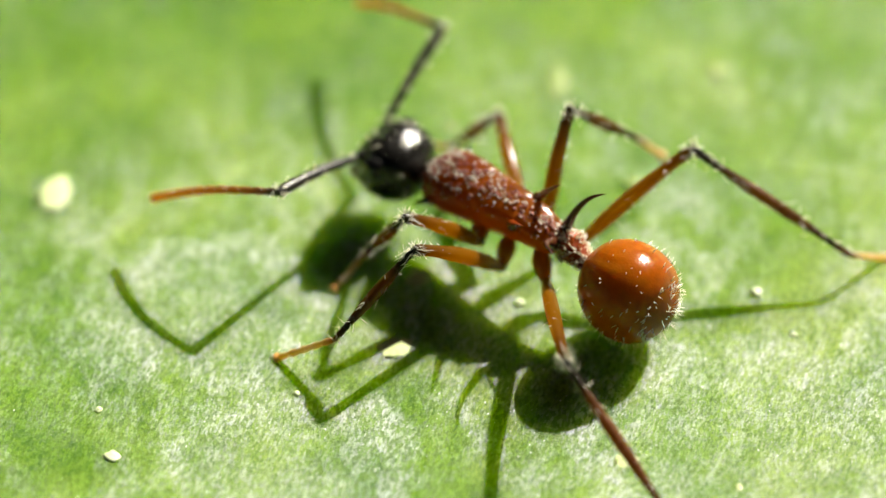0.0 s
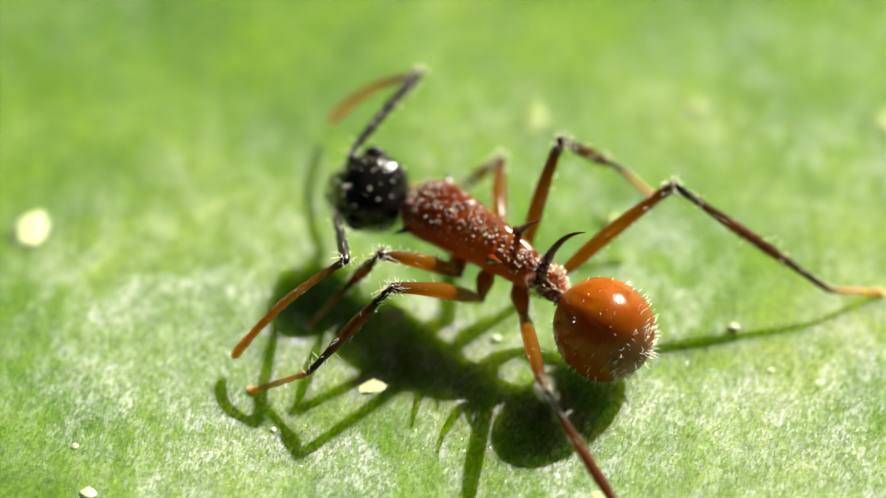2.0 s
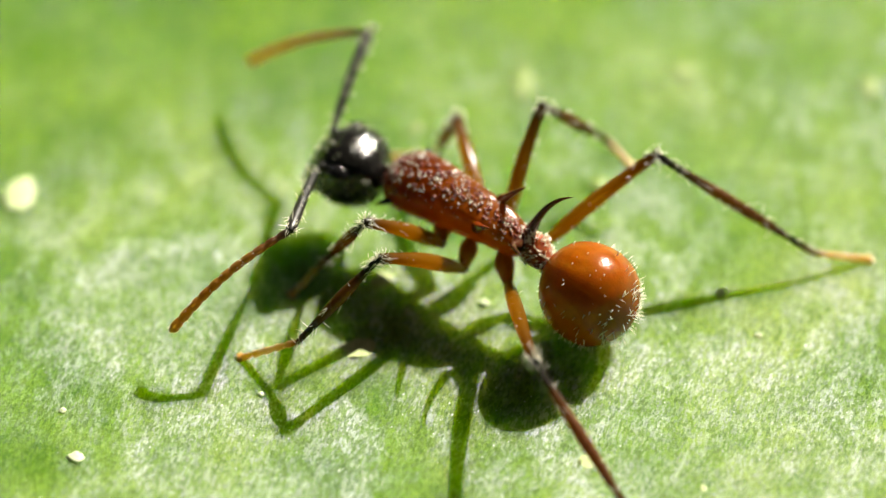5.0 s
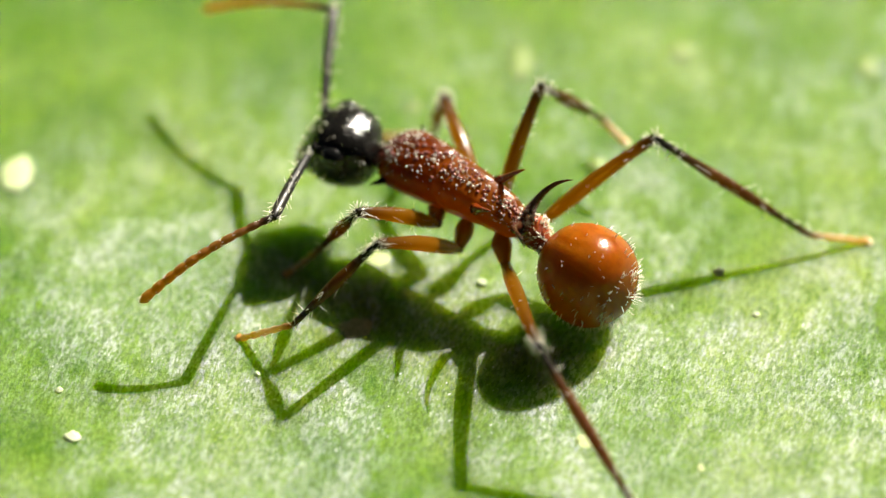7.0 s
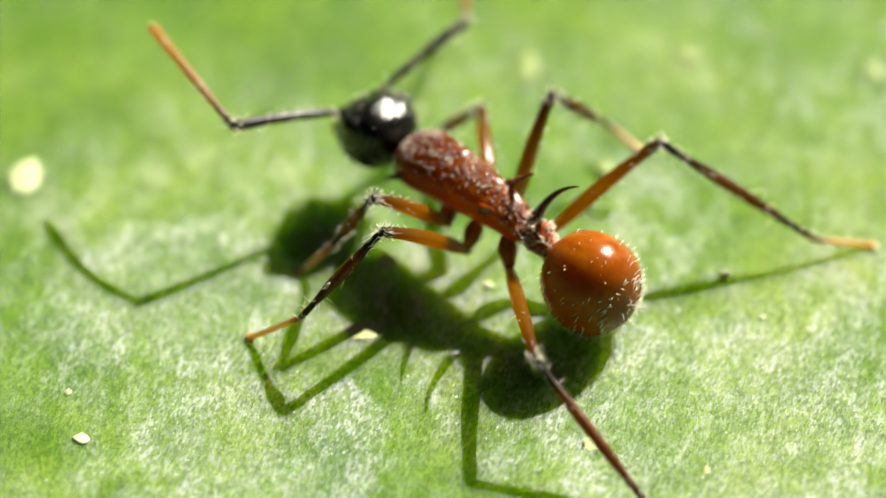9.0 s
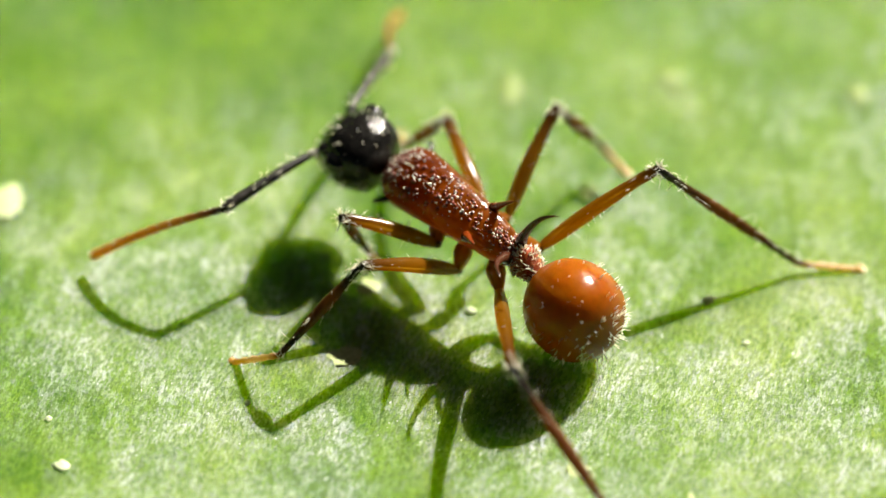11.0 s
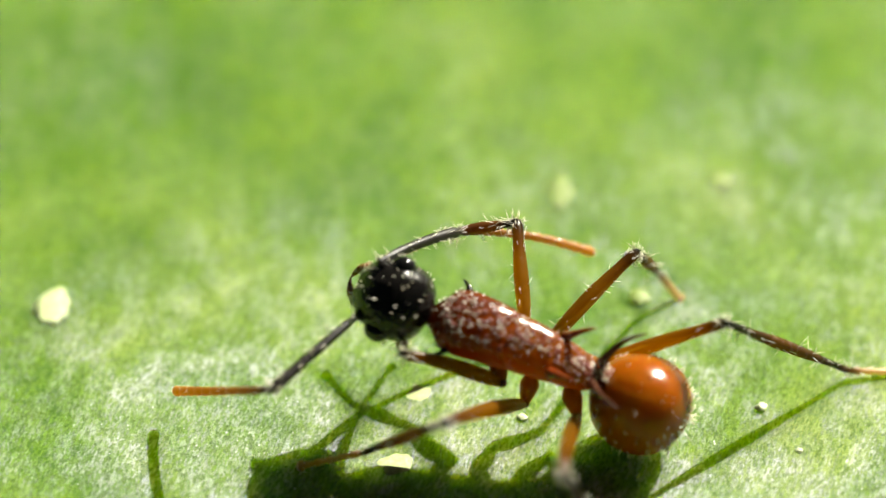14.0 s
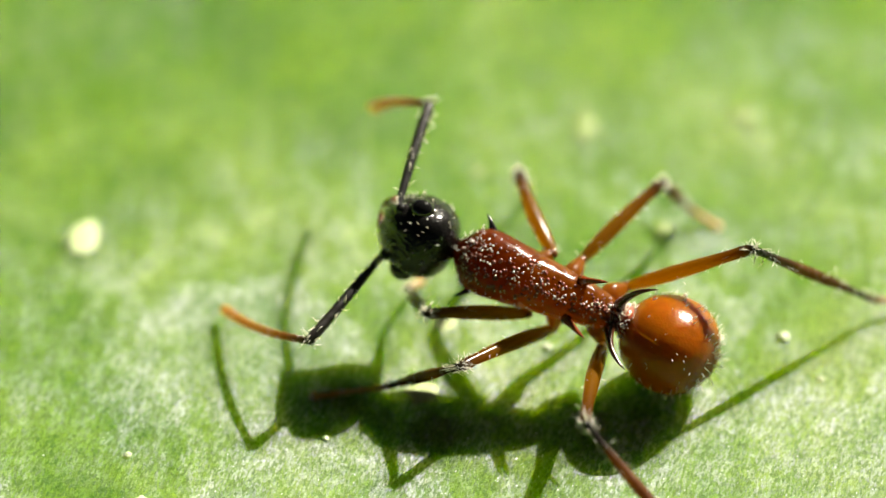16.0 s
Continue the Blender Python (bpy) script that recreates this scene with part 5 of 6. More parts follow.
    walk(parts["tibia_LM"], [
        (0, mm(-0.086, 2.147, 1.435, 0.5, 31.0, 67.6)), (0.5, mm(-0.143, 2.128, 1.457, 1.1, 26.6, 68.8)),
        (1, mm(-0.006, 2.044, 1.494, 1.8, 27.2, 70.4)), (1.5, mm(-0.007, 2.187, 1.390, 1.9, 27.1, 70.7)),
        (2, mm(-0.054, 2.184, 1.401, 0.2, 30.0, 67.1)), (2.5, mm(-0.027, 2.188, 1.393, 1.3, 34.6, 69.0)),
        (3, mm(0.067, 2.234, 1.336, 0.7, 37.8, 68.1)), (3.5, mm(0.044, 2.278, 1.304, -0.3, 39.9, 66.6)),
        (4, mm(-0.134, 2.230, 1.377, -3.3, 36.2, 61.7)), (4.5, mm(-0.120, 2.244, 1.363, -3.5, 36.2, 61.4)),
        (5, mm(-0.087, 2.279, 1.329, -3.9, 36.2, 60.7)), (5.5, mm(-0.048, 2.319, 1.286, -4.4, 36.2, 59.8)),
        (6, mm(-0.015, 2.352, 1.250, -4.9, 36.3, 59.0)), (6.5, mm(-0.002, 2.365, 1.234, -5.1, 36.3, 58.7)),
        (7, mm(-0.015, 2.321, 1.279, -5.0, 37.4, 58.8)), (7.5, mm(-0.067, 2.334, 1.277, -5.8, 36.4, 57.5)),
        (8, mm(0.055, 2.351, 1.235, -0.5, 31.6, 66.9)), (8.5, mm(0.037, 2.270, 1.312, 0.2, 31.8, 68.2)),
        (9, mm(-0.124, 2.292, 1.323, 0.2, 36.5, 68.2)), (9.5, mm(-0.234, 2.136, 1.460, 10.7, 34.6, 86.1)),
        (10, mm(-0.205, 2.139, 1.455, 10.0, 32.5, 84.8)), (10.5, mm(-0.137, 2.147, 1.442, 8.4, 27.5, 81.7)),
        (11, mm(-0.058, 2.154, 1.425, 6.8, 22.0, 77.8)), (11.5, mm(0.004, 2.160, 1.409, 5.6, 17.6, 74.3)),
        (12, mm(0.030, 2.162, 1.402, 5.2, 15.9, 72.8)), (12.5, mm(0.081, 2.165, 1.388, 2.6, 27.1, 65.9)),
        (13, mm(0.544, 2.221, 1.162, -24.6, 58.7, 28.2)), (13.5, mm(0.353, 2.260, 1.219, -19.6, 51.6, 34.3)),
        (14, mm(0.646, 2.196, 1.127, -32.9, 53.4, 17.5)), (14.5, mm(0.840, 2.175, 1.011, -34.1, 55.9, 16.1)),
        (15, mm(0.472, 1.714, 1.545, -15.8, 41.5, 40.1)), (15.5, mm(0.629, 1.759, 1.449, -19.2, 43.9, 35.1)),
        (16, mm(0.627, 1.814, 1.418, -18.4, 42.9, 36.2)),
    ])
    walk(parts["tarsus_LM"], [
        (0, mm(0.625, 3.875, 0.313, -3.3, 22.0, 33.9)), (0.5, mm(0.562, 3.945, 0.481, -3.6, 23.9, 33.1)),
        (1, mm(0.645, 3.870, 0.497, -5.1, 18.0, 28.8)), (1.5, mm(0.633, 4.018, 0.396, -5.8, 27.6, 27.0)),
        (2, mm(0.682, 3.923, 0.312, -2.3, 23.8, 35.0)), (2.5, mm(0.615, 3.863, 0.156, -2.7, 13.4, 34.0)),
        (3, mm(0.708, 3.831, -0.001, -2.9, 12.4, 33.0)), (3.5, mm(0.710, 3.813, -0.093, -2.9, 18.2, 33.1)),
        (4, mm(0.699, 3.778, 0.089, -2.7, 20.6, 33.5)), (4.5, mm(0.722, 3.788, 0.075, -3.2, 22.1, 32.1)),
        (5, mm(0.775, 3.812, 0.041, -4.6, 25.7, 28.8)), (5.5, mm(0.838, 3.838, -0.002, -6.6, 29.9, 24.5)),
        (6, mm(0.890, 3.858, -0.039, -8.6, 33.3, 20.7)), (6.5, mm(0.912, 3.866, -0.055, -9.5, 34.7, 19.0)),
        (7, mm(0.880, 3.802, -0.046, -7.1, 32.0, 23.4)), (7.5, mm(0.876, 3.813, -0.017, -6.1, 34.0, 25.2)),
        (8, mm(0.785, 4.058, 0.093, -11.5, 35.9, 15.8)), (8.5, mm(0.724, 3.990, 0.162, -9.0, 34.4, 20.2)),
        (9, mm(0.527, 3.918, 0.026, -3.5, 35.7, 29.8)), (9.5, mm(-0.113, 3.925, 0.222, 5.6, 27.2, 47.0)),
        (10, mm(-0.040, 3.970, 0.285, 3.9, 27.4, 43.5)), (10.5, mm(0.142, 4.059, 0.435, 0.0, 28.5, 35.1)),
        (11, mm(0.368, 4.130, 0.609, -4.9, 30.7, 25.2)), (11.5, mm(0.565, 4.160, 0.748, -9.3, 33.4, 16.9)),
        (12, mm(0.648, 4.164, 0.804, -11.3, 34.7, 13.4)), (12.5, mm(0.872, 3.936, 0.394, -6.0, 34.6, 22.6)),
        (13, mm(1.541, 2.756, -0.700, -1.1, 24.9, 32.4)), (13.5, mm(1.473, 3.023, -0.488, -2.2, 28.1, 30.0)),
        (14, mm(1.885, 2.587, -0.623, -6.8, 34.8, 21.2)), (14.5, mm(2.015, 2.514, -0.792, -5.4, 22.3, 24.2)),
        (15, mm(1.720, 2.764, 0.100, -3.9, -2.3, 32.3)), (15.5, mm(1.913, 2.661, -0.063, -3.4, -10.6, 27.6)),
        (16, mm(1.916, 2.758, -0.064, -4.1, -11.8, 31.1)),
    ])
    walk(parts["femur_RM"], [
        (0, mm(-0.392, -0.656, -0.558, -4.4, -56.5, -90.7)), (0.5, mm(-0.392, -0.656, -0.558, -4.8, -56.2, -90.1)),
        (1, mm(-0.392, -0.656, -0.558, -3.3, -47.3, -92.0)), (1.5, mm(-0.392, -0.656, -0.558, -3.6, -50.9, -91.7)),
        (2, mm(-0.392, -0.656, -0.558, -4.2, -49.4, -90.9)), (2.5, mm(-0.392, -0.656, -0.558, -8.7, -43.4, -84.7)),
        (3, mm(-0.392, -0.656, -0.558, -11.0, -40.2, -81.3)), (3.5, mm(-0.392, -0.656, -0.558, -11.4, -41.6, -80.7)),
        (4, mm(-0.392, -0.656, -0.558, -9.0, -44.4, -84.1)), (4.5, mm(-0.392, -0.656, -0.558, -9.0, -44.1, -84.1)),
        (5, mm(-0.392, -0.656, -0.558, -9.0, -43.4, -84.2)), (5.5, mm(-0.392, -0.656, -0.558, -8.9, -42.6, -84.2)),
        (6, mm(-0.392, -0.656, -0.558, -8.8, -41.9, -84.4)), (6.5, mm(-0.392, -0.656, -0.558, -8.8, -41.6, -84.5)),
        (7, mm(-0.392, -0.656, -0.558, -7.8, -41.7, -85.9)), (7.5, mm(-0.392, -0.656, -0.558, -7.6, -41.1, -86.2)),
        (8, mm(-0.392, -0.656, -0.558, -7.4, -44.6, -86.6)), (8.5, mm(-0.392, -0.656, -0.558, -9.6, -39.2, -83.2)),
        (9, mm(-0.392, -0.656, -0.558, -10.0, -49.3, -82.7)), (9.5, mm(-0.392, -0.656, -0.558, -6.9, -58.7, -86.5)),
        (10, mm(-0.392, -0.656, -0.558, -9.9, -52.0, -82.8)), (10.5, mm(-0.392, -0.656, -0.558, -13.1, -35.4, -78.3)),
        (11, mm(-0.392, -0.656, -0.558, -13.9, -15.3, -76.4)), (11.5, mm(-0.392, -0.656, -0.558, -13.9, 1.6, -76.2)),
        (12, mm(-0.392, -0.656, -0.558, -13.9, 8.8, -76.3)), (12.5, mm(-0.392, -0.656, -0.558, -14.6, 12.8, -79.9)),
        (13, mm(-0.392, -0.656, -0.558, -16.5, -6.4, -111.4)), (13.5, mm(-0.392, -0.656, -0.558, -18.1, -12.4, -101.3)),
        (14, mm(-0.392, -0.656, -0.558, -15.3, -14.0, -113.5)), (14.5, mm(-0.392, -0.656, -0.558, -14.8, -8.1, -116.2)),
        (15, mm(-0.392, -0.656, -0.558, -13.8, 21.8, -108.1)), (15.5, mm(-0.392, -0.656, -0.558, -18.5, 32.8, -118.3)),
        (16, mm(-0.392, -0.656, -0.558, -14.9, 25.2, -110.9)),
    ])
    walk(parts["tibia_RM"], [
        (0, mm(-0.406, -1.840, 1.230, -3.3, 59.1, -104.0)), (0.5, mm(-0.395, -1.850, 1.223, 0.4, 60.8, -99.8)),
        (1, mm(-0.443, -2.108, 1.019, 0.4, 68.0, -99.7)), (1.5, mm(-0.431, -2.007, 1.107, 1.9, 62.7, -98.1)),
        (2, mm(-0.415, -2.050, 1.071, -1.7, 62.2, -102.1)), (2.5, mm(-0.248, -2.207, 0.916, -5.7, 63.7, -106.6)),
        (3, mm(-0.143, -2.275, 0.826, -12.5, 62.5, -114.3)), (3.5, mm(-0.132, -2.239, 0.865, -13.9, 59.2, -115.8)),
        (4, mm(-0.235, -2.180, 0.942, -8.9, 59.4, -110.1)), (4.5, mm(-0.234, -2.188, 0.934, -9.0, 59.2, -110.2)),
        (5, mm(-0.233, -2.206, 0.915, -9.1, 58.9, -110.4)), (5.5, mm(-0.234, -2.227, 0.893, -9.3, 58.5, -110.6)),
        (6, mm(-0.236, -2.244, 0.874, -9.5, 58.1, -110.7)), (6.5, mm(-0.237, -2.251, 0.866, -9.5, 58.0, -110.8)),
        (7, mm(-0.279, -2.253, 0.868, -9.9, 59.1, -111.2)), (7.5, mm(-0.285, -2.269, 0.851, -9.6, 58.4, -110.9)),
        (8, mm(-0.302, -2.179, 0.949, -6.8, 58.6, -107.6)), (8.5, mm(-0.196, -2.305, 0.799, -5.8, 61.7, -106.4)),
        (9, mm(-0.215, -2.044, 1.067, 2.8, 57.5, -96.5)), (9.5, mm(-0.325, -1.766, 1.276, 12.3, 60.5, -85.4)),
        (10, mm(-0.227, -1.966, 1.132, 11.6, 62.9, -86.2)), (10.5, mm(-0.039, -2.367, 0.686, 9.5, 68.5, -88.5)),
        (11, mm(0.093, -2.666, 0.009, 5.1, 75.2, -93.1)), (11.5, mm(0.120, -2.737, -0.619, -2.6, 80.7, -101.0)),
        (12, mm(0.109, -2.715, -0.884, -9.1, 82.9, -107.6)), (12.5, mm(-0.027, -2.715, -1.033, -28.3, 85.0, -126.8)),
        (13, mm(-1.170, -2.640, -0.320, -32.5, 72.5, -131.1)), (13.5, mm(-0.803, -2.709, -0.096, -23.4, 75.1, -121.7)),
        (14, mm(-1.222, -2.564, -0.040, -27.0, 69.9, -125.5)), (14.5, mm(-1.329, -2.560, -0.255, -41.3, 73.6, -140.4)),
        (15, mm(-1.010, -2.548, -1.354, -129.4, 76.1, 129.5)), (15.5, mm(-1.246, -2.244, -1.719, -124.6, 78.3, 134.4)),
        (16, mm(-1.085, -2.467, -1.472, -121.5, 78.4, 137.4)),
    ])
    walk(parts["tarsus_RM"], [
        (0, mm(-0.671, -2.903, -0.602, 5.6, 60.1, -137.4)), (0.5, mm(-0.571, -2.876, -0.640, -6.9, 55.8, -152.0)),
        (1, mm(-0.578, -2.897, -0.960, -16.2, 39.8, -164.6)), (1.5, mm(-0.569, -2.977, -0.790, -19.0, 38.9, -168.9)),
        (2, mm(-0.624, -3.024, -0.817, -23.5, 37.9, -176.1)), (2.5, mm(-0.519, -3.113, -0.998, -29.4, 21.0, 172.0)),
        (3, mm(-0.549, -3.174, -1.067, -31.9, 13.0, 163.6)), (3.5, mm(-0.608, -3.221, -0.969, -32.4, 9.8, 161.0)),
        (4, mm(-0.609, -3.202, -0.895, -32.0, 10.6, 163.4)), (4.5, mm(-0.611, -3.213, -0.900, -31.9, 9.7, 163.6)),
        (5, mm(-0.617, -3.240, -0.912, -31.8, 7.5, 164.1)), (5.5, mm(-0.626, -3.272, -0.927, -31.8, 4.8, 164.7)),
        (6, mm(-0.635, -3.299, -0.938, -31.7, 2.5, 165.1)), (6.5, mm(-0.639, -3.310, -0.943, -31.7, 1.5, 165.3)),
        (7, mm(-0.676, -3.275, -0.963, -31.8, 3.4, 163.9)), (7.5, mm(-0.684, -3.313, -0.968, -32.0, 3.6, 160.5)),
        (8, mm(-0.637, -3.238, -0.874, -31.8, 0.2, 165.8)), (8.5, mm(-0.482, -3.276, -1.081, -31.7, 6.0, 168.3)),
        (9, mm(-0.345, -3.184, -0.733, -29.7, 12.6, -179.4)), (9.5, mm(-0.241, -2.814, -0.582, -20.4, 36.2, -157.6)),
        (10, mm(-0.163, -2.936, -0.768, -23.9, 33.6, -163.8)), (10.5, mm(-0.019, -3.147, -1.301, -30.3, 25.5, -176.5)),
        (11, mm(0.064, -3.210, -2.055, -34.3, 13.6, 171.6)), (11.5, mm(0.054, -3.076, -2.725, -35.4, 2.5, 163.6)),
        (12, mm(0.029, -2.968, -3.002, -35.4, -2.4, 160.6)), (12.5, mm(-0.139, -2.864, -3.159, -35.4, 2.7, 167.4)),
        (13, mm(-1.592, -3.123, -2.355, -40.3, 39.8, 154.6)), (13.5, mm(-1.091, -3.175, -2.159, -28.6, 49.7, 171.1)),
        (14, mm(-1.648, -3.161, -2.044, -28.0, 49.6, 171.9)), (14.5, mm(-1.794, -2.945, -2.302, -36.3, 49.0, 160.9)),
        (15, mm(-1.337, -2.151, -3.426, -46.4, 45.8, 147.2)), (15.5, mm(-1.548, -1.934, -3.809, -43.9, 40.1, 150.9)),
        (16, mm(-1.402, -2.176, -3.563, -34.6, 21.3, 168.7)),
    ])
    walk(parts["femur_LH"], [
        (0, mm(-1.327, 0.535, -0.509, 6.6, -24.1, 140.3)), (0.5, mm(-1.327, 0.535, -0.509, 4.4, -26.7, 146.2)),
        (1, mm(-1.327, 0.535, -0.509, 4.3, -30.0, 146.3)), (1.5, mm(-1.327, 0.535, -0.509, 5.0, -28.5, 144.7)),
        (2, mm(-1.327, 0.535, -0.509, 6.2, -28.8, 142.3)), (2.5, mm(-1.327, 0.535, -0.509, 4.6, -30.1, 145.8)),
        (3, mm(-1.327, 0.535, -0.509, 5.2, -30.2, 144.3)), (3.5, mm(-1.327, 0.535, -0.509, 6.0, -28.4, 142.6)),
        (4, mm(-1.327, 0.535, -0.509, 6.8, -24.4, 140.4)), (4.5, mm(-1.327, 0.535, -0.509, 6.9, -24.8, 140.2)),
        (5, mm(-1.327, 0.535, -0.509, 7.2, -25.6, 139.5)), (5.5, mm(-1.327, 0.535, -0.509, 7.5, -26.6, 138.6)),
        (6, mm(-1.327, 0.535, -0.509, 7.8, -27.5, 137.9)), (6.5, mm(-1.327, 0.535, -0.509, 8.0, -27.8, 137.6)),
        (7, mm(-1.327, 0.535, -0.509, 7.5, -26.7, 138.7)), (7.5, mm(-1.327, 0.535, -0.509, 7.1, -27.6, 139.5)),
        (8, mm(-1.327, 0.535, -0.509, 7.4, -25.1, 139.0)), (8.5, mm(-1.327, 0.535, -0.509, 6.4, -23.7, 141.6)),
        (9, mm(-1.327, 0.535, -0.509, 6.1, -18.5, 142.6)), (9.5, mm(-1.327, 0.535, -0.509, 4.3, -16.2, 150.4)),
        (10, mm(-1.327, 0.535, -0.509, 4.5, -18.8, 149.6)), (10.5, mm(-1.327, 0.535, -0.509, 5.0, -25.1, 148.0)),
        (11, mm(-1.327, 0.535, -0.509, 5.6, -32.8, 146.3)), (11.5, mm(-1.327, 0.535, -0.509, 6.2, -39.3, 145.2)),
        (12, mm(-1.327, 0.535, -0.509, 6.4, -42.0, 144.8)), (12.5, mm(-1.327, 0.535, -0.509, 8.6, -46.4, 141.3)),
        (13, mm(-1.327, 0.535, -0.509, 35.2, -55.9, 106.5)), (13.5, mm(-1.327, 0.535, -0.509, 28.0, -52.5, 115.6)),
        (14, mm(-1.327, 0.535, -0.509, 41.1, -49.1, 98.3)), (14.5, mm(-1.327, 0.535, -0.509, 47.5, -53.1, 89.6)),
        (15, mm(-1.327, 0.535, -0.509, 26.8, -65.0, 114.2)), (15.5, mm(-1.327, 0.535, -0.509, 29.9, -66.5, 110.7)),
        (16, mm(-1.327, 0.535, -0.509, 27.5, -63.7, 113.6)),
    ])
    walk(parts["tibia_LH"], [
        (0, mm(-3.554, 2.382, 0.786, 7.6, 30.7, 161.3)), (0.5, mm(-3.680, 2.109, 0.918, 5.9, 30.8, 157.2)),
        (1, mm(-3.611, 2.057, 1.076, 4.1, 29.5, 152.9)), (1.5, mm(-3.600, 2.144, 1.006, 5.6, 30.3, 156.6)),
        (2, mm(-3.524, 2.233, 1.019, 6.8, 27.9, 159.9)), (2.5, mm(-3.595, 2.076, 1.082, 5.7, 28.3, 156.6)),
        (3, mm(-3.551, 2.134, 1.086, 5.2, 28.5, 155.5)), (3.5, mm(-3.541, 2.229, 1.001, 6.1, 27.9, 157.7)),
        (4, mm(-3.552, 2.374, 0.802, 7.2, 29.3, 160.5)), (4.5, mm(-3.537, 2.379, 0.820, 7.2, 29.2, 160.3)),
        (5, mm(-3.499, 2.392, 0.863, 7.0, 28.9, 159.9)), (5.5, mm(-3.453, 2.408, 0.913, 6.8, 28.6, 159.5)),
        (6, mm(-3.413, 2.421, 0.954, 6.7, 28.3, 159.1)), (6.5, mm(-3.396, 2.426, 0.971, 6.6, 28.2, 158.9)),
        (7, mm(-3.454, 2.406, 0.914, 5.8, 24.9, 156.9)), (7.5, mm(-3.464, 2.357, 0.961, 5.9, 24.8, 157.2)),
        (8, mm(-3.493, 2.420, 0.835, 6.8, 23.6, 160.3)), (8.5, mm(-3.602, 2.337, 0.767, 8.0, 24.1, 164.4)),
        (9, mm(-3.715, 2.362, 0.494, 10.4, 26.5, 171.1)), (9.5, mm(-3.974, 2.040, 0.373, 11.7, 26.9, 175.0)),
        (10, mm(-3.916, 2.053, 0.512, 11.2, 26.8, 173.4)), (10.5, mm(-3.760, 2.058, 0.836, 9.8, 26.3, 169.6)),
        (11, mm(-3.545, 2.013, 1.207, 8.3, 25.4, 165.0)), (11.5, mm(-3.341, 1.936, 1.498, 7.0, 24.3, 161.2)),
        (12, mm(-3.251, 1.891, 1.614, 6.4, 23.8, 159.6)), (12.5, mm(-3.034, 1.902, 1.786, 6.1, 22.0, 158.4)),
        (13, mm(-1.834, 2.240, 2.115, 4.4, 11.8, 149.6)), (13.5, mm(-2.162, 2.277, 2.004, 5.3, 18.2, 154.9)),
        (14, mm(-1.626, 2.591, 1.886, 4.1, 17.8, 149.0)), (14.5, mm(-1.315, 2.439, 2.025, 3.7, 10.2, 147.3)),
        (15, mm(-1.876, 1.754, 2.365, 3.7, 4.3, 155.6)), (15.5, mm(-1.775, 1.719, 2.397, 3.7, 2.4, 154.0)),
        (16, mm(-1.889, 1.823, 2.332, 3.9, 1.4, 152.8)),
    ])
    walk(parts["tarsus_LH"], [
        (0, mm(-6.291, 3.308, -0.930, 6.4, 8.7, 162.1)), (0.5, mm(-6.339, 3.227, -0.805, 6.5, 11.3, 162.6)),
        (1, mm(-6.214, 3.387, -0.581, 6.1, 9.8, 160.5)), (1.5, mm(-6.263, 3.295, -0.688, 6.4, 10.5, 162.3)),
        (2, mm(-6.313, 3.256, -0.552, 6.5, 10.9, 162.6)), (2.5, mm(-6.310, 3.249, -0.514, 6.5, 9.7, 162.5)),
        (3, mm(-6.236, 3.360, -0.520, 6.3, 9.0, 161.6)), (3.5, mm(-6.286, 3.356, -0.573, 6.3, 9.1, 161.8)),
        (4, mm(-6.314, 3.351, -0.842, 6.3, 11.3, 161.8)), (4.5, mm(-6.299, 3.366, -0.818, 6.3, 11.3, 161.6)),
        (5, mm(-6.262, 3.401, -0.761, 6.2, 11.1, 161.2)), (5.5, mm(-6.216, 3.442, -0.695, 6.1, 11.0, 160.6)),
        (6, mm(-6.176, 3.476, -0.640, 6.0, 10.8, 160.2)), (6.5, mm(-6.159, 3.490, -0.618, 6.0, 10.8, 160.1)),
        (7, mm(-6.257, 3.600, -0.503, 6.0, 5.9, 160.1)), (7.5, mm(-6.275, 3.540, -0.449, 5.9, 9.5, 158.9)),
        (8, mm(-6.392, 3.459, -0.508, 5.7, 9.0, 157.9)), (8.5, mm(-6.554, 3.164, -0.607, 5.3, -1.7, 151.4)),
        (9, mm(-6.687, 2.827, -1.004, 5.3, 2.0, 152.2)), (9.5, mm(-6.958, 2.302, -1.149, 7.8, 15.1, 169.0)),
        (10, mm(-6.895, 2.397, -1.003, 7.6, 13.9, 168.2)), (10.5, mm(-6.723, 2.603, -0.652, 7.2, 10.8, 166.5)),
        (11, mm(-6.477, 2.799, -0.232, 7.0, 7.0, 164.6)), (11.5, mm(-6.239, 2.923, 0.115, 6.8, 3.8, 163.3)),
        (12, mm(-6.131, 2.965, 0.258, 6.8, 2.4, 162.8)), (12.5, mm(-5.931, 3.048, 0.528, 6.8, -1.5, 162.7)),
        (13, mm(-4.671, 3.905, 1.431, 7.0, -0.6, 149.9)), (13.5, mm(-5.051, 3.633, 0.953, 6.9, -4.4, 154.2)),
        (14, mm(-4.367, 4.240, 0.857, 7.9, -8.0, 144.0)), (14.5, mm(-4.098, 4.226, 1.431, 8.3, -12.0, 141.8)),
        (15, mm(-4.928, 3.138, 2.113, 5.4, -31.5, 149.6)), (15.5, mm(-4.792, 3.191, 2.256, 9.3, -37.1, 142.6)),
        (16, mm(-4.877, 3.359, 2.252, 6.7, -30.6, 147.4)),
    ])
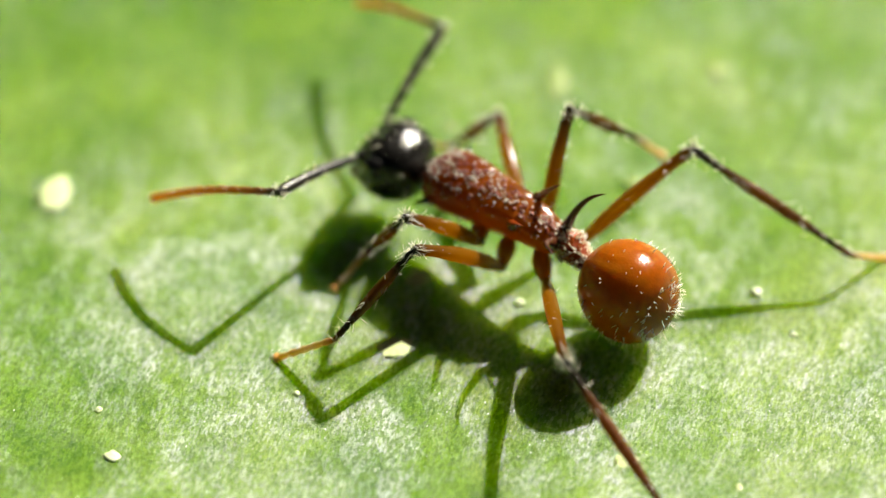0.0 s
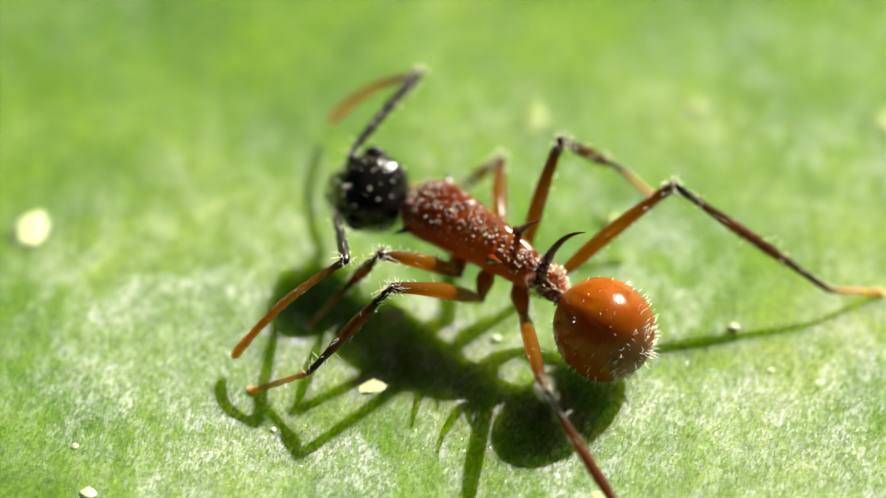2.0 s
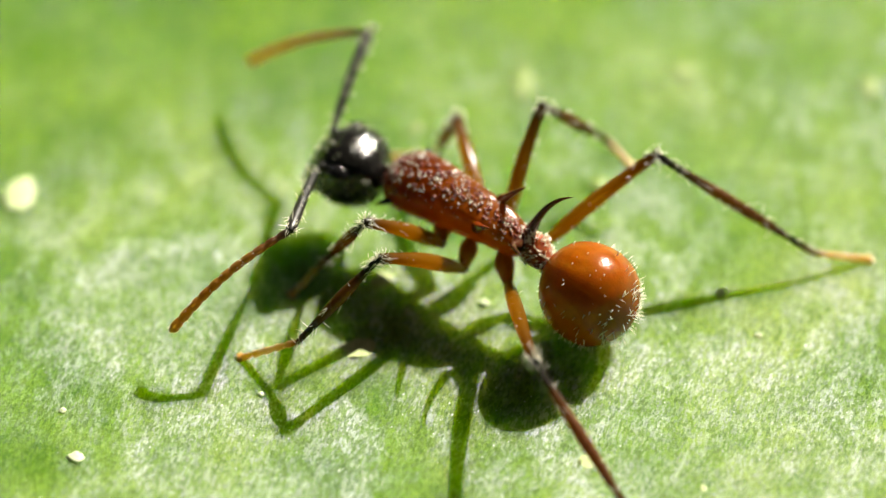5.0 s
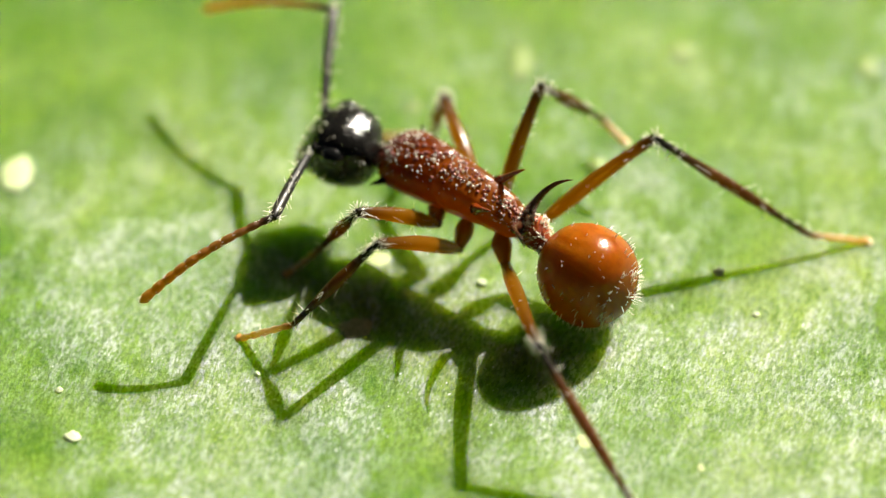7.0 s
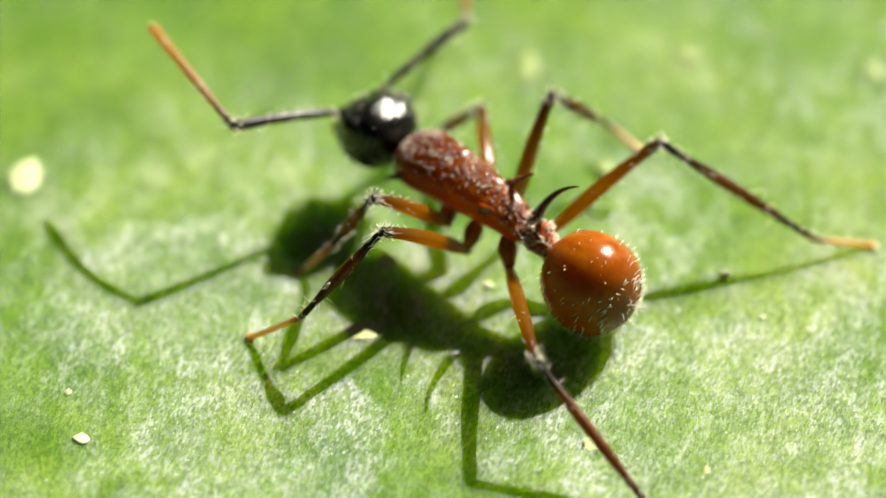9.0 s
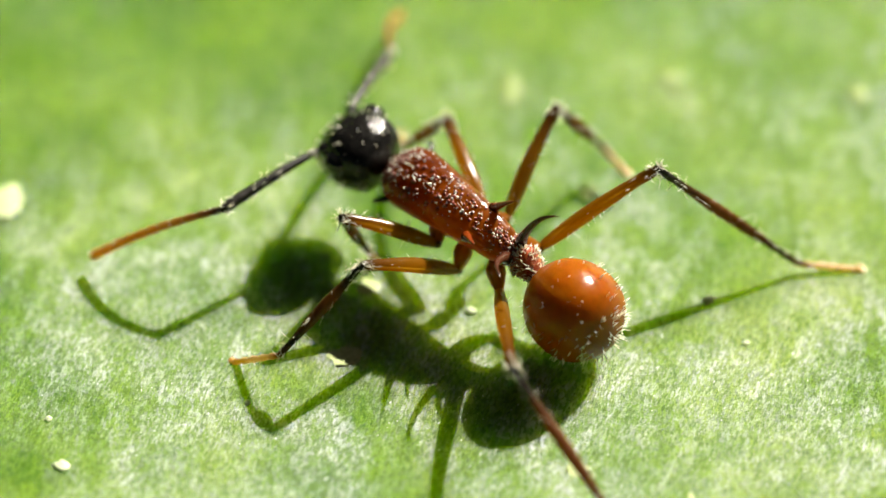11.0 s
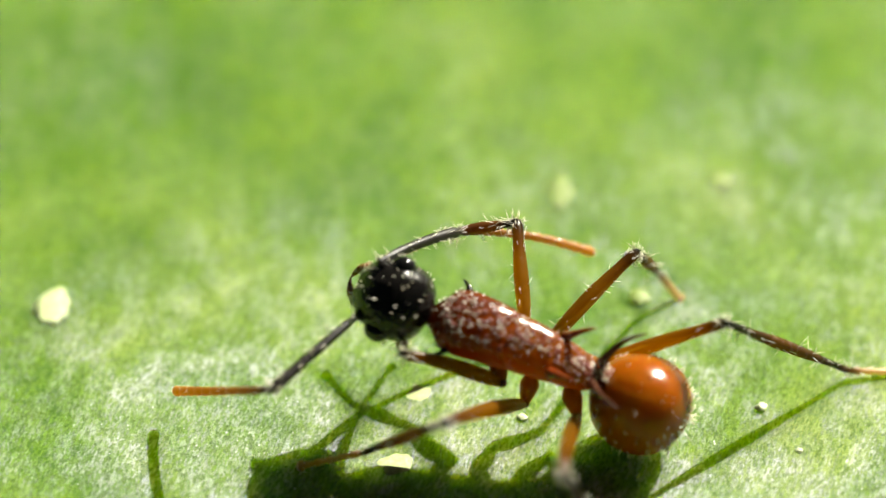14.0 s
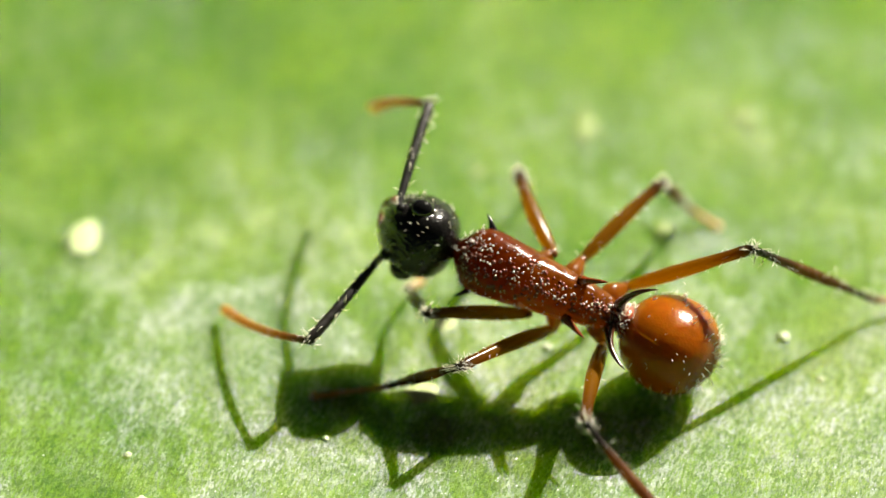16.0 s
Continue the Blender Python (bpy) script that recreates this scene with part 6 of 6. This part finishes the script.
    walk(parts["femur_RH"], [
        (0, mm(-1.327, -0.535, -0.509, -0.4, -17.9, -112.9)), (0.5, mm(-1.327, -0.535, -0.509, -0.6, -17.2, -112.2)),
        (1, mm(-1.327, -0.535, -0.509, -0.3, -14.3, -113.5)), (1.5, mm(-1.327, -0.535, -0.509, -0.7, -16.7, -111.8)),
        (2, mm(-1.327, -0.535, -0.509, -0.5, -16.8, -112.7)), (2.5, mm(-1.327, -0.535, -0.509, -0.4, -17.1, -113.0)),
        (3, mm(-1.327, -0.535, -0.509, -0.1, -17.6, -113.9)), (3.5, mm(-1.327, -0.535, -0.509, 0.1, -20.1, -114.7)),
        (4, mm(-1.327, -0.535, -0.509, 0.0, -19.2, -114.3)), (4.5, mm(-1.327, -0.535, -0.509, 0.1, -19.6, -114.7)),
        (5, mm(-1.327, -0.535, -0.509, 0.4, -20.5, -115.5)), (5.5, mm(-1.327, -0.535, -0.509, 0.8, -21.6, -116.5)),
        (6, mm(-1.327, -0.535, -0.509, 1.1, -22.5, -117.3)), (6.5, mm(-1.327, -0.535, -0.509, 1.2, -22.9, -117.6)),
        (7, mm(-1.327, -0.535, -0.509, 1.4, -22.1, -118.1)), (7.5, mm(-1.327, -0.535, -0.509, 1.9, -23.7, -119.5)),
        (8, mm(-1.327, -0.535, -0.509, 1.1, -24.6, -117.4)), (8.5, mm(-1.327, -0.535, -0.509, -0.1, -20.4, -114.3)),
        (9, mm(-1.327, -0.535, -0.509, -1.5, -24.1, -110.7)), (9.5, mm(-1.327, -0.535, -0.509, -3.6, -22.0, -105.3)),
        (10, mm(-1.327, -0.535, -0.509, -3.2, -20.5, -106.4)), (10.5, mm(-1.327, -0.535, -0.509, -2.3, -17.1, -109.3)),
        (11, mm(-1.327, -0.535, -0.509, -1.3, -13.4, -112.9)), (11.5, mm(-1.327, -0.535, -0.509, -0.7, -10.7, -116.1)),
        (12, mm(-1.327, -0.535, -0.509, -0.4, -9.6, -117.5)), (12.5, mm(-1.327, -0.535, -0.509, -0.1, -9.9, -119.1)),
        (13, mm(-1.327, -0.535, -0.509, 7.7, -29.3, -141.9)), (13.5, mm(-1.327, -0.535, -0.509, 4.5, -30.5, -135.5)),
        (14, mm(-1.327, -0.535, -0.509, 13.4, -34.4, -151.9)), (14.5, mm(-1.327, -0.535, -0.509, 13.9, -35.8, -152.8)),
        (15, mm(-1.327, -0.535, -0.509, 8.6, -13.9, -140.5)), (15.5, mm(-1.327, -0.535, -0.509, 10.2, -12.1, -147.8)),
        (16, mm(-1.327, -0.535, -0.509, 8.5, -18.4, -141.2)),
    ])
    walk(parts["tibia_RH"], [
        (0, mm(-2.264, -2.749, 0.270, 6.5, 37.0, -166.6)), (0.5, mm(-2.237, -2.770, 0.239, 4.9, 39.3, -169.1)),
        (1, mm(-2.305, -2.780, 0.116, 2.9, 38.6, -172.3)), (1.5, mm(-2.227, -2.782, 0.217, 4.7, 39.0, -169.4)),
        (2, mm(-2.259, -2.767, 0.221, 7.7, 38.9, -164.6)), (2.5, mm(-2.271, -2.758, 0.235, 8.7, 41.2, -163.0)),
        (3, mm(-2.301, -2.737, 0.257, 9.0, 41.2, -162.6)), (3.5, mm(-2.317, -2.692, 0.358, 10.9, 39.7, -159.8)),
        (4, mm(-2.310, -2.709, 0.324, 10.5, 40.0, -160.3)), (4.5, mm(-2.321, -2.698, 0.339, 10.5, 39.6, -160.3)),
        (5, mm(-2.346, -2.671, 0.376, 10.4, 38.5, -160.4)), (5.5, mm(-2.374, -2.638, 0.421, 10.3, 37.3, -160.6)),
        (6, mm(-2.396, -2.610, 0.459, 10.3, 36.3, -160.7)), (6.5, mm(-2.405, -2.597, 0.475, 10.2, 35.9, -160.8)),
        (7, mm(-2.431, -2.599, 0.444, 9.7, 36.9, -161.6)), (7.5, mm(-2.467, -2.549, 0.505, 11.5, 37.0, -158.7)),
        (8, mm(-2.386, -2.574, 0.542, 10.9, 36.6, -159.7)), (8.5, mm(-2.302, -2.693, 0.372, 12.1, 38.4, -157.7)),
        (9, mm(-2.144, -2.692, 0.522, 14.7, 37.7, -153.5)), (9.5, mm(-1.943, -2.795, 0.438, 19.6, 43.1, -145.9)),
        (10, mm(-1.996, -2.806, 0.376, 18.8, 44.5, -147.0)), (10.5, mm(-2.124, -2.815, 0.233, 16.5, 47.8, -150.3)),
        (11, mm(-2.284, -2.799, 0.076, 12.7, 51.7, -155.3)), (11.5, mm(-2.420, -2.764, -0.041, 8.6, 54.6, -160.4)),
        (12, mm(-2.478, -2.744, -0.085, 6.5, 55.8, -162.9)), (12.5, mm(-2.537, -2.710, -0.073, 6.3, 54.4, -163.2)),
        (13, mm(-3.062, -1.894, 0.728, 7.9, 44.3, -161.1)), (13.5, mm(-2.879, -2.062, 0.773, 14.0, 48.5, -152.6)),
        (14, mm(-3.167, -1.517, 0.918, 11.4, 44.1, -156.2)), (14.5, mm(-3.149, -1.472, 0.970, 7.2, 45.0, -162.2)),
        (15, mm(-3.218, -2.096, 0.099, -7.7, 56.3, 178.6)), (15.5, mm(-3.417, -1.853, 0.022, -11.2, 55.9, 174.4)),
        (16, mm(-3.196, -2.036, 0.290, -8.2, 52.1, 178.1)),
    ])
    walk(parts["tarsus_RH"], [
        (0, mm(-4.912, -3.381, -1.782, -3.0, 48.9, -100.8)), (0.5, mm(-4.829, -3.271, -1.918, 0.3, 42.7, -96.2)),
        (1, mm(-4.943, -3.137, -2.012, 0.4, 50.2, -96.0)), (1.5, mm(-4.831, -3.267, -1.928, -7.7, 37.7, -107.6)),
        (2, mm(-4.818, -3.471, -1.918, -16.5, 37.0, -122.1)), (2.5, mm(-4.723, -3.506, -2.012, -19.9, 31.6, -128.1)),
        (3, mm(-4.747, -3.502, -1.991, -22.4, 27.9, -133.0)), (3.5, mm(-4.779, -3.599, -1.819, -23.7, 24.9, -136.1)),
        (4, mm(-4.769, -3.590, -1.867, -22.5, 30.4, -133.4)), (4.5, mm(-4.796, -3.582, -1.832, -22.4, 30.0, -133.3)),
        (5, mm(-4.858, -3.563, -1.748, -22.3, 29.2, -133.1)), (5.5, mm(-4.930, -3.539, -1.647, -22.1, 28.3, -132.7)),
        (6, mm(-4.989, -3.516, -1.560, -22.0, 27.4, -132.5)), (6.5, mm(-5.013, -3.506, -1.524, -22.0, 27.1, -132.4)),
        (7, mm(-5.018, -3.459, -1.603, -24.6, 24.8, -138.4)), (7.5, mm(-5.003, -3.538, -1.547, -24.8, 25.5, -138.9)),
        (8, mm(-4.953, -3.521, -1.491, -22.4, 26.4, -133.3)), (8.5, mm(-4.773, -3.707, -1.745, -23.3, 27.6, -135.4)),
        (9, mm(-4.559, -3.896, -1.561, -20.1, 25.6, -128.3)), (9.5, mm(-4.005, -4.192, -1.890, -19.8, 27.5, -127.6)),
        (10, mm(-4.035, -4.129, -2.014, -20.7, 26.7, -129.6)), (10.5, mm(-4.112, -3.948, -2.295, -22.6, 24.6, -134.0)),
        (11, mm(-4.205, -3.684, -2.598, -24.4, 21.5, -138.5)), (11.5, mm(-4.280, -3.425, -2.820, -25.5, 18.7, -141.7)),
        (12, mm(-4.311, -3.308, -2.904, -25.9, 17.4, -142.9)), (12.5, mm(-4.435, -3.282, -2.846, -26.5, 12.5, -145.4)),
        (13, mm(-5.369, -2.682, -1.654, -28.2, 1.6, -159.1)), (13.5, mm(-4.887, -3.100, -1.778, -27.8, 5.4, -151.8)),
        (14, mm(-5.406, -2.503, -1.456, -28.2, 5.2, -156.9)), (14.5, mm(-5.445, -2.209, -1.440, -28.5, 8.6, -159.0)),
        (15, mm(-5.108, -2.050, -2.738, -28.2, 24.2, -157.8)), (15.5, mm(-5.320, -1.666, -2.800, -31.0, 30.3, -164.0)),
        (16, mm(-5.288, -1.968, -2.401, -28.6, 28.9, -159.0)),
    ])


motions()
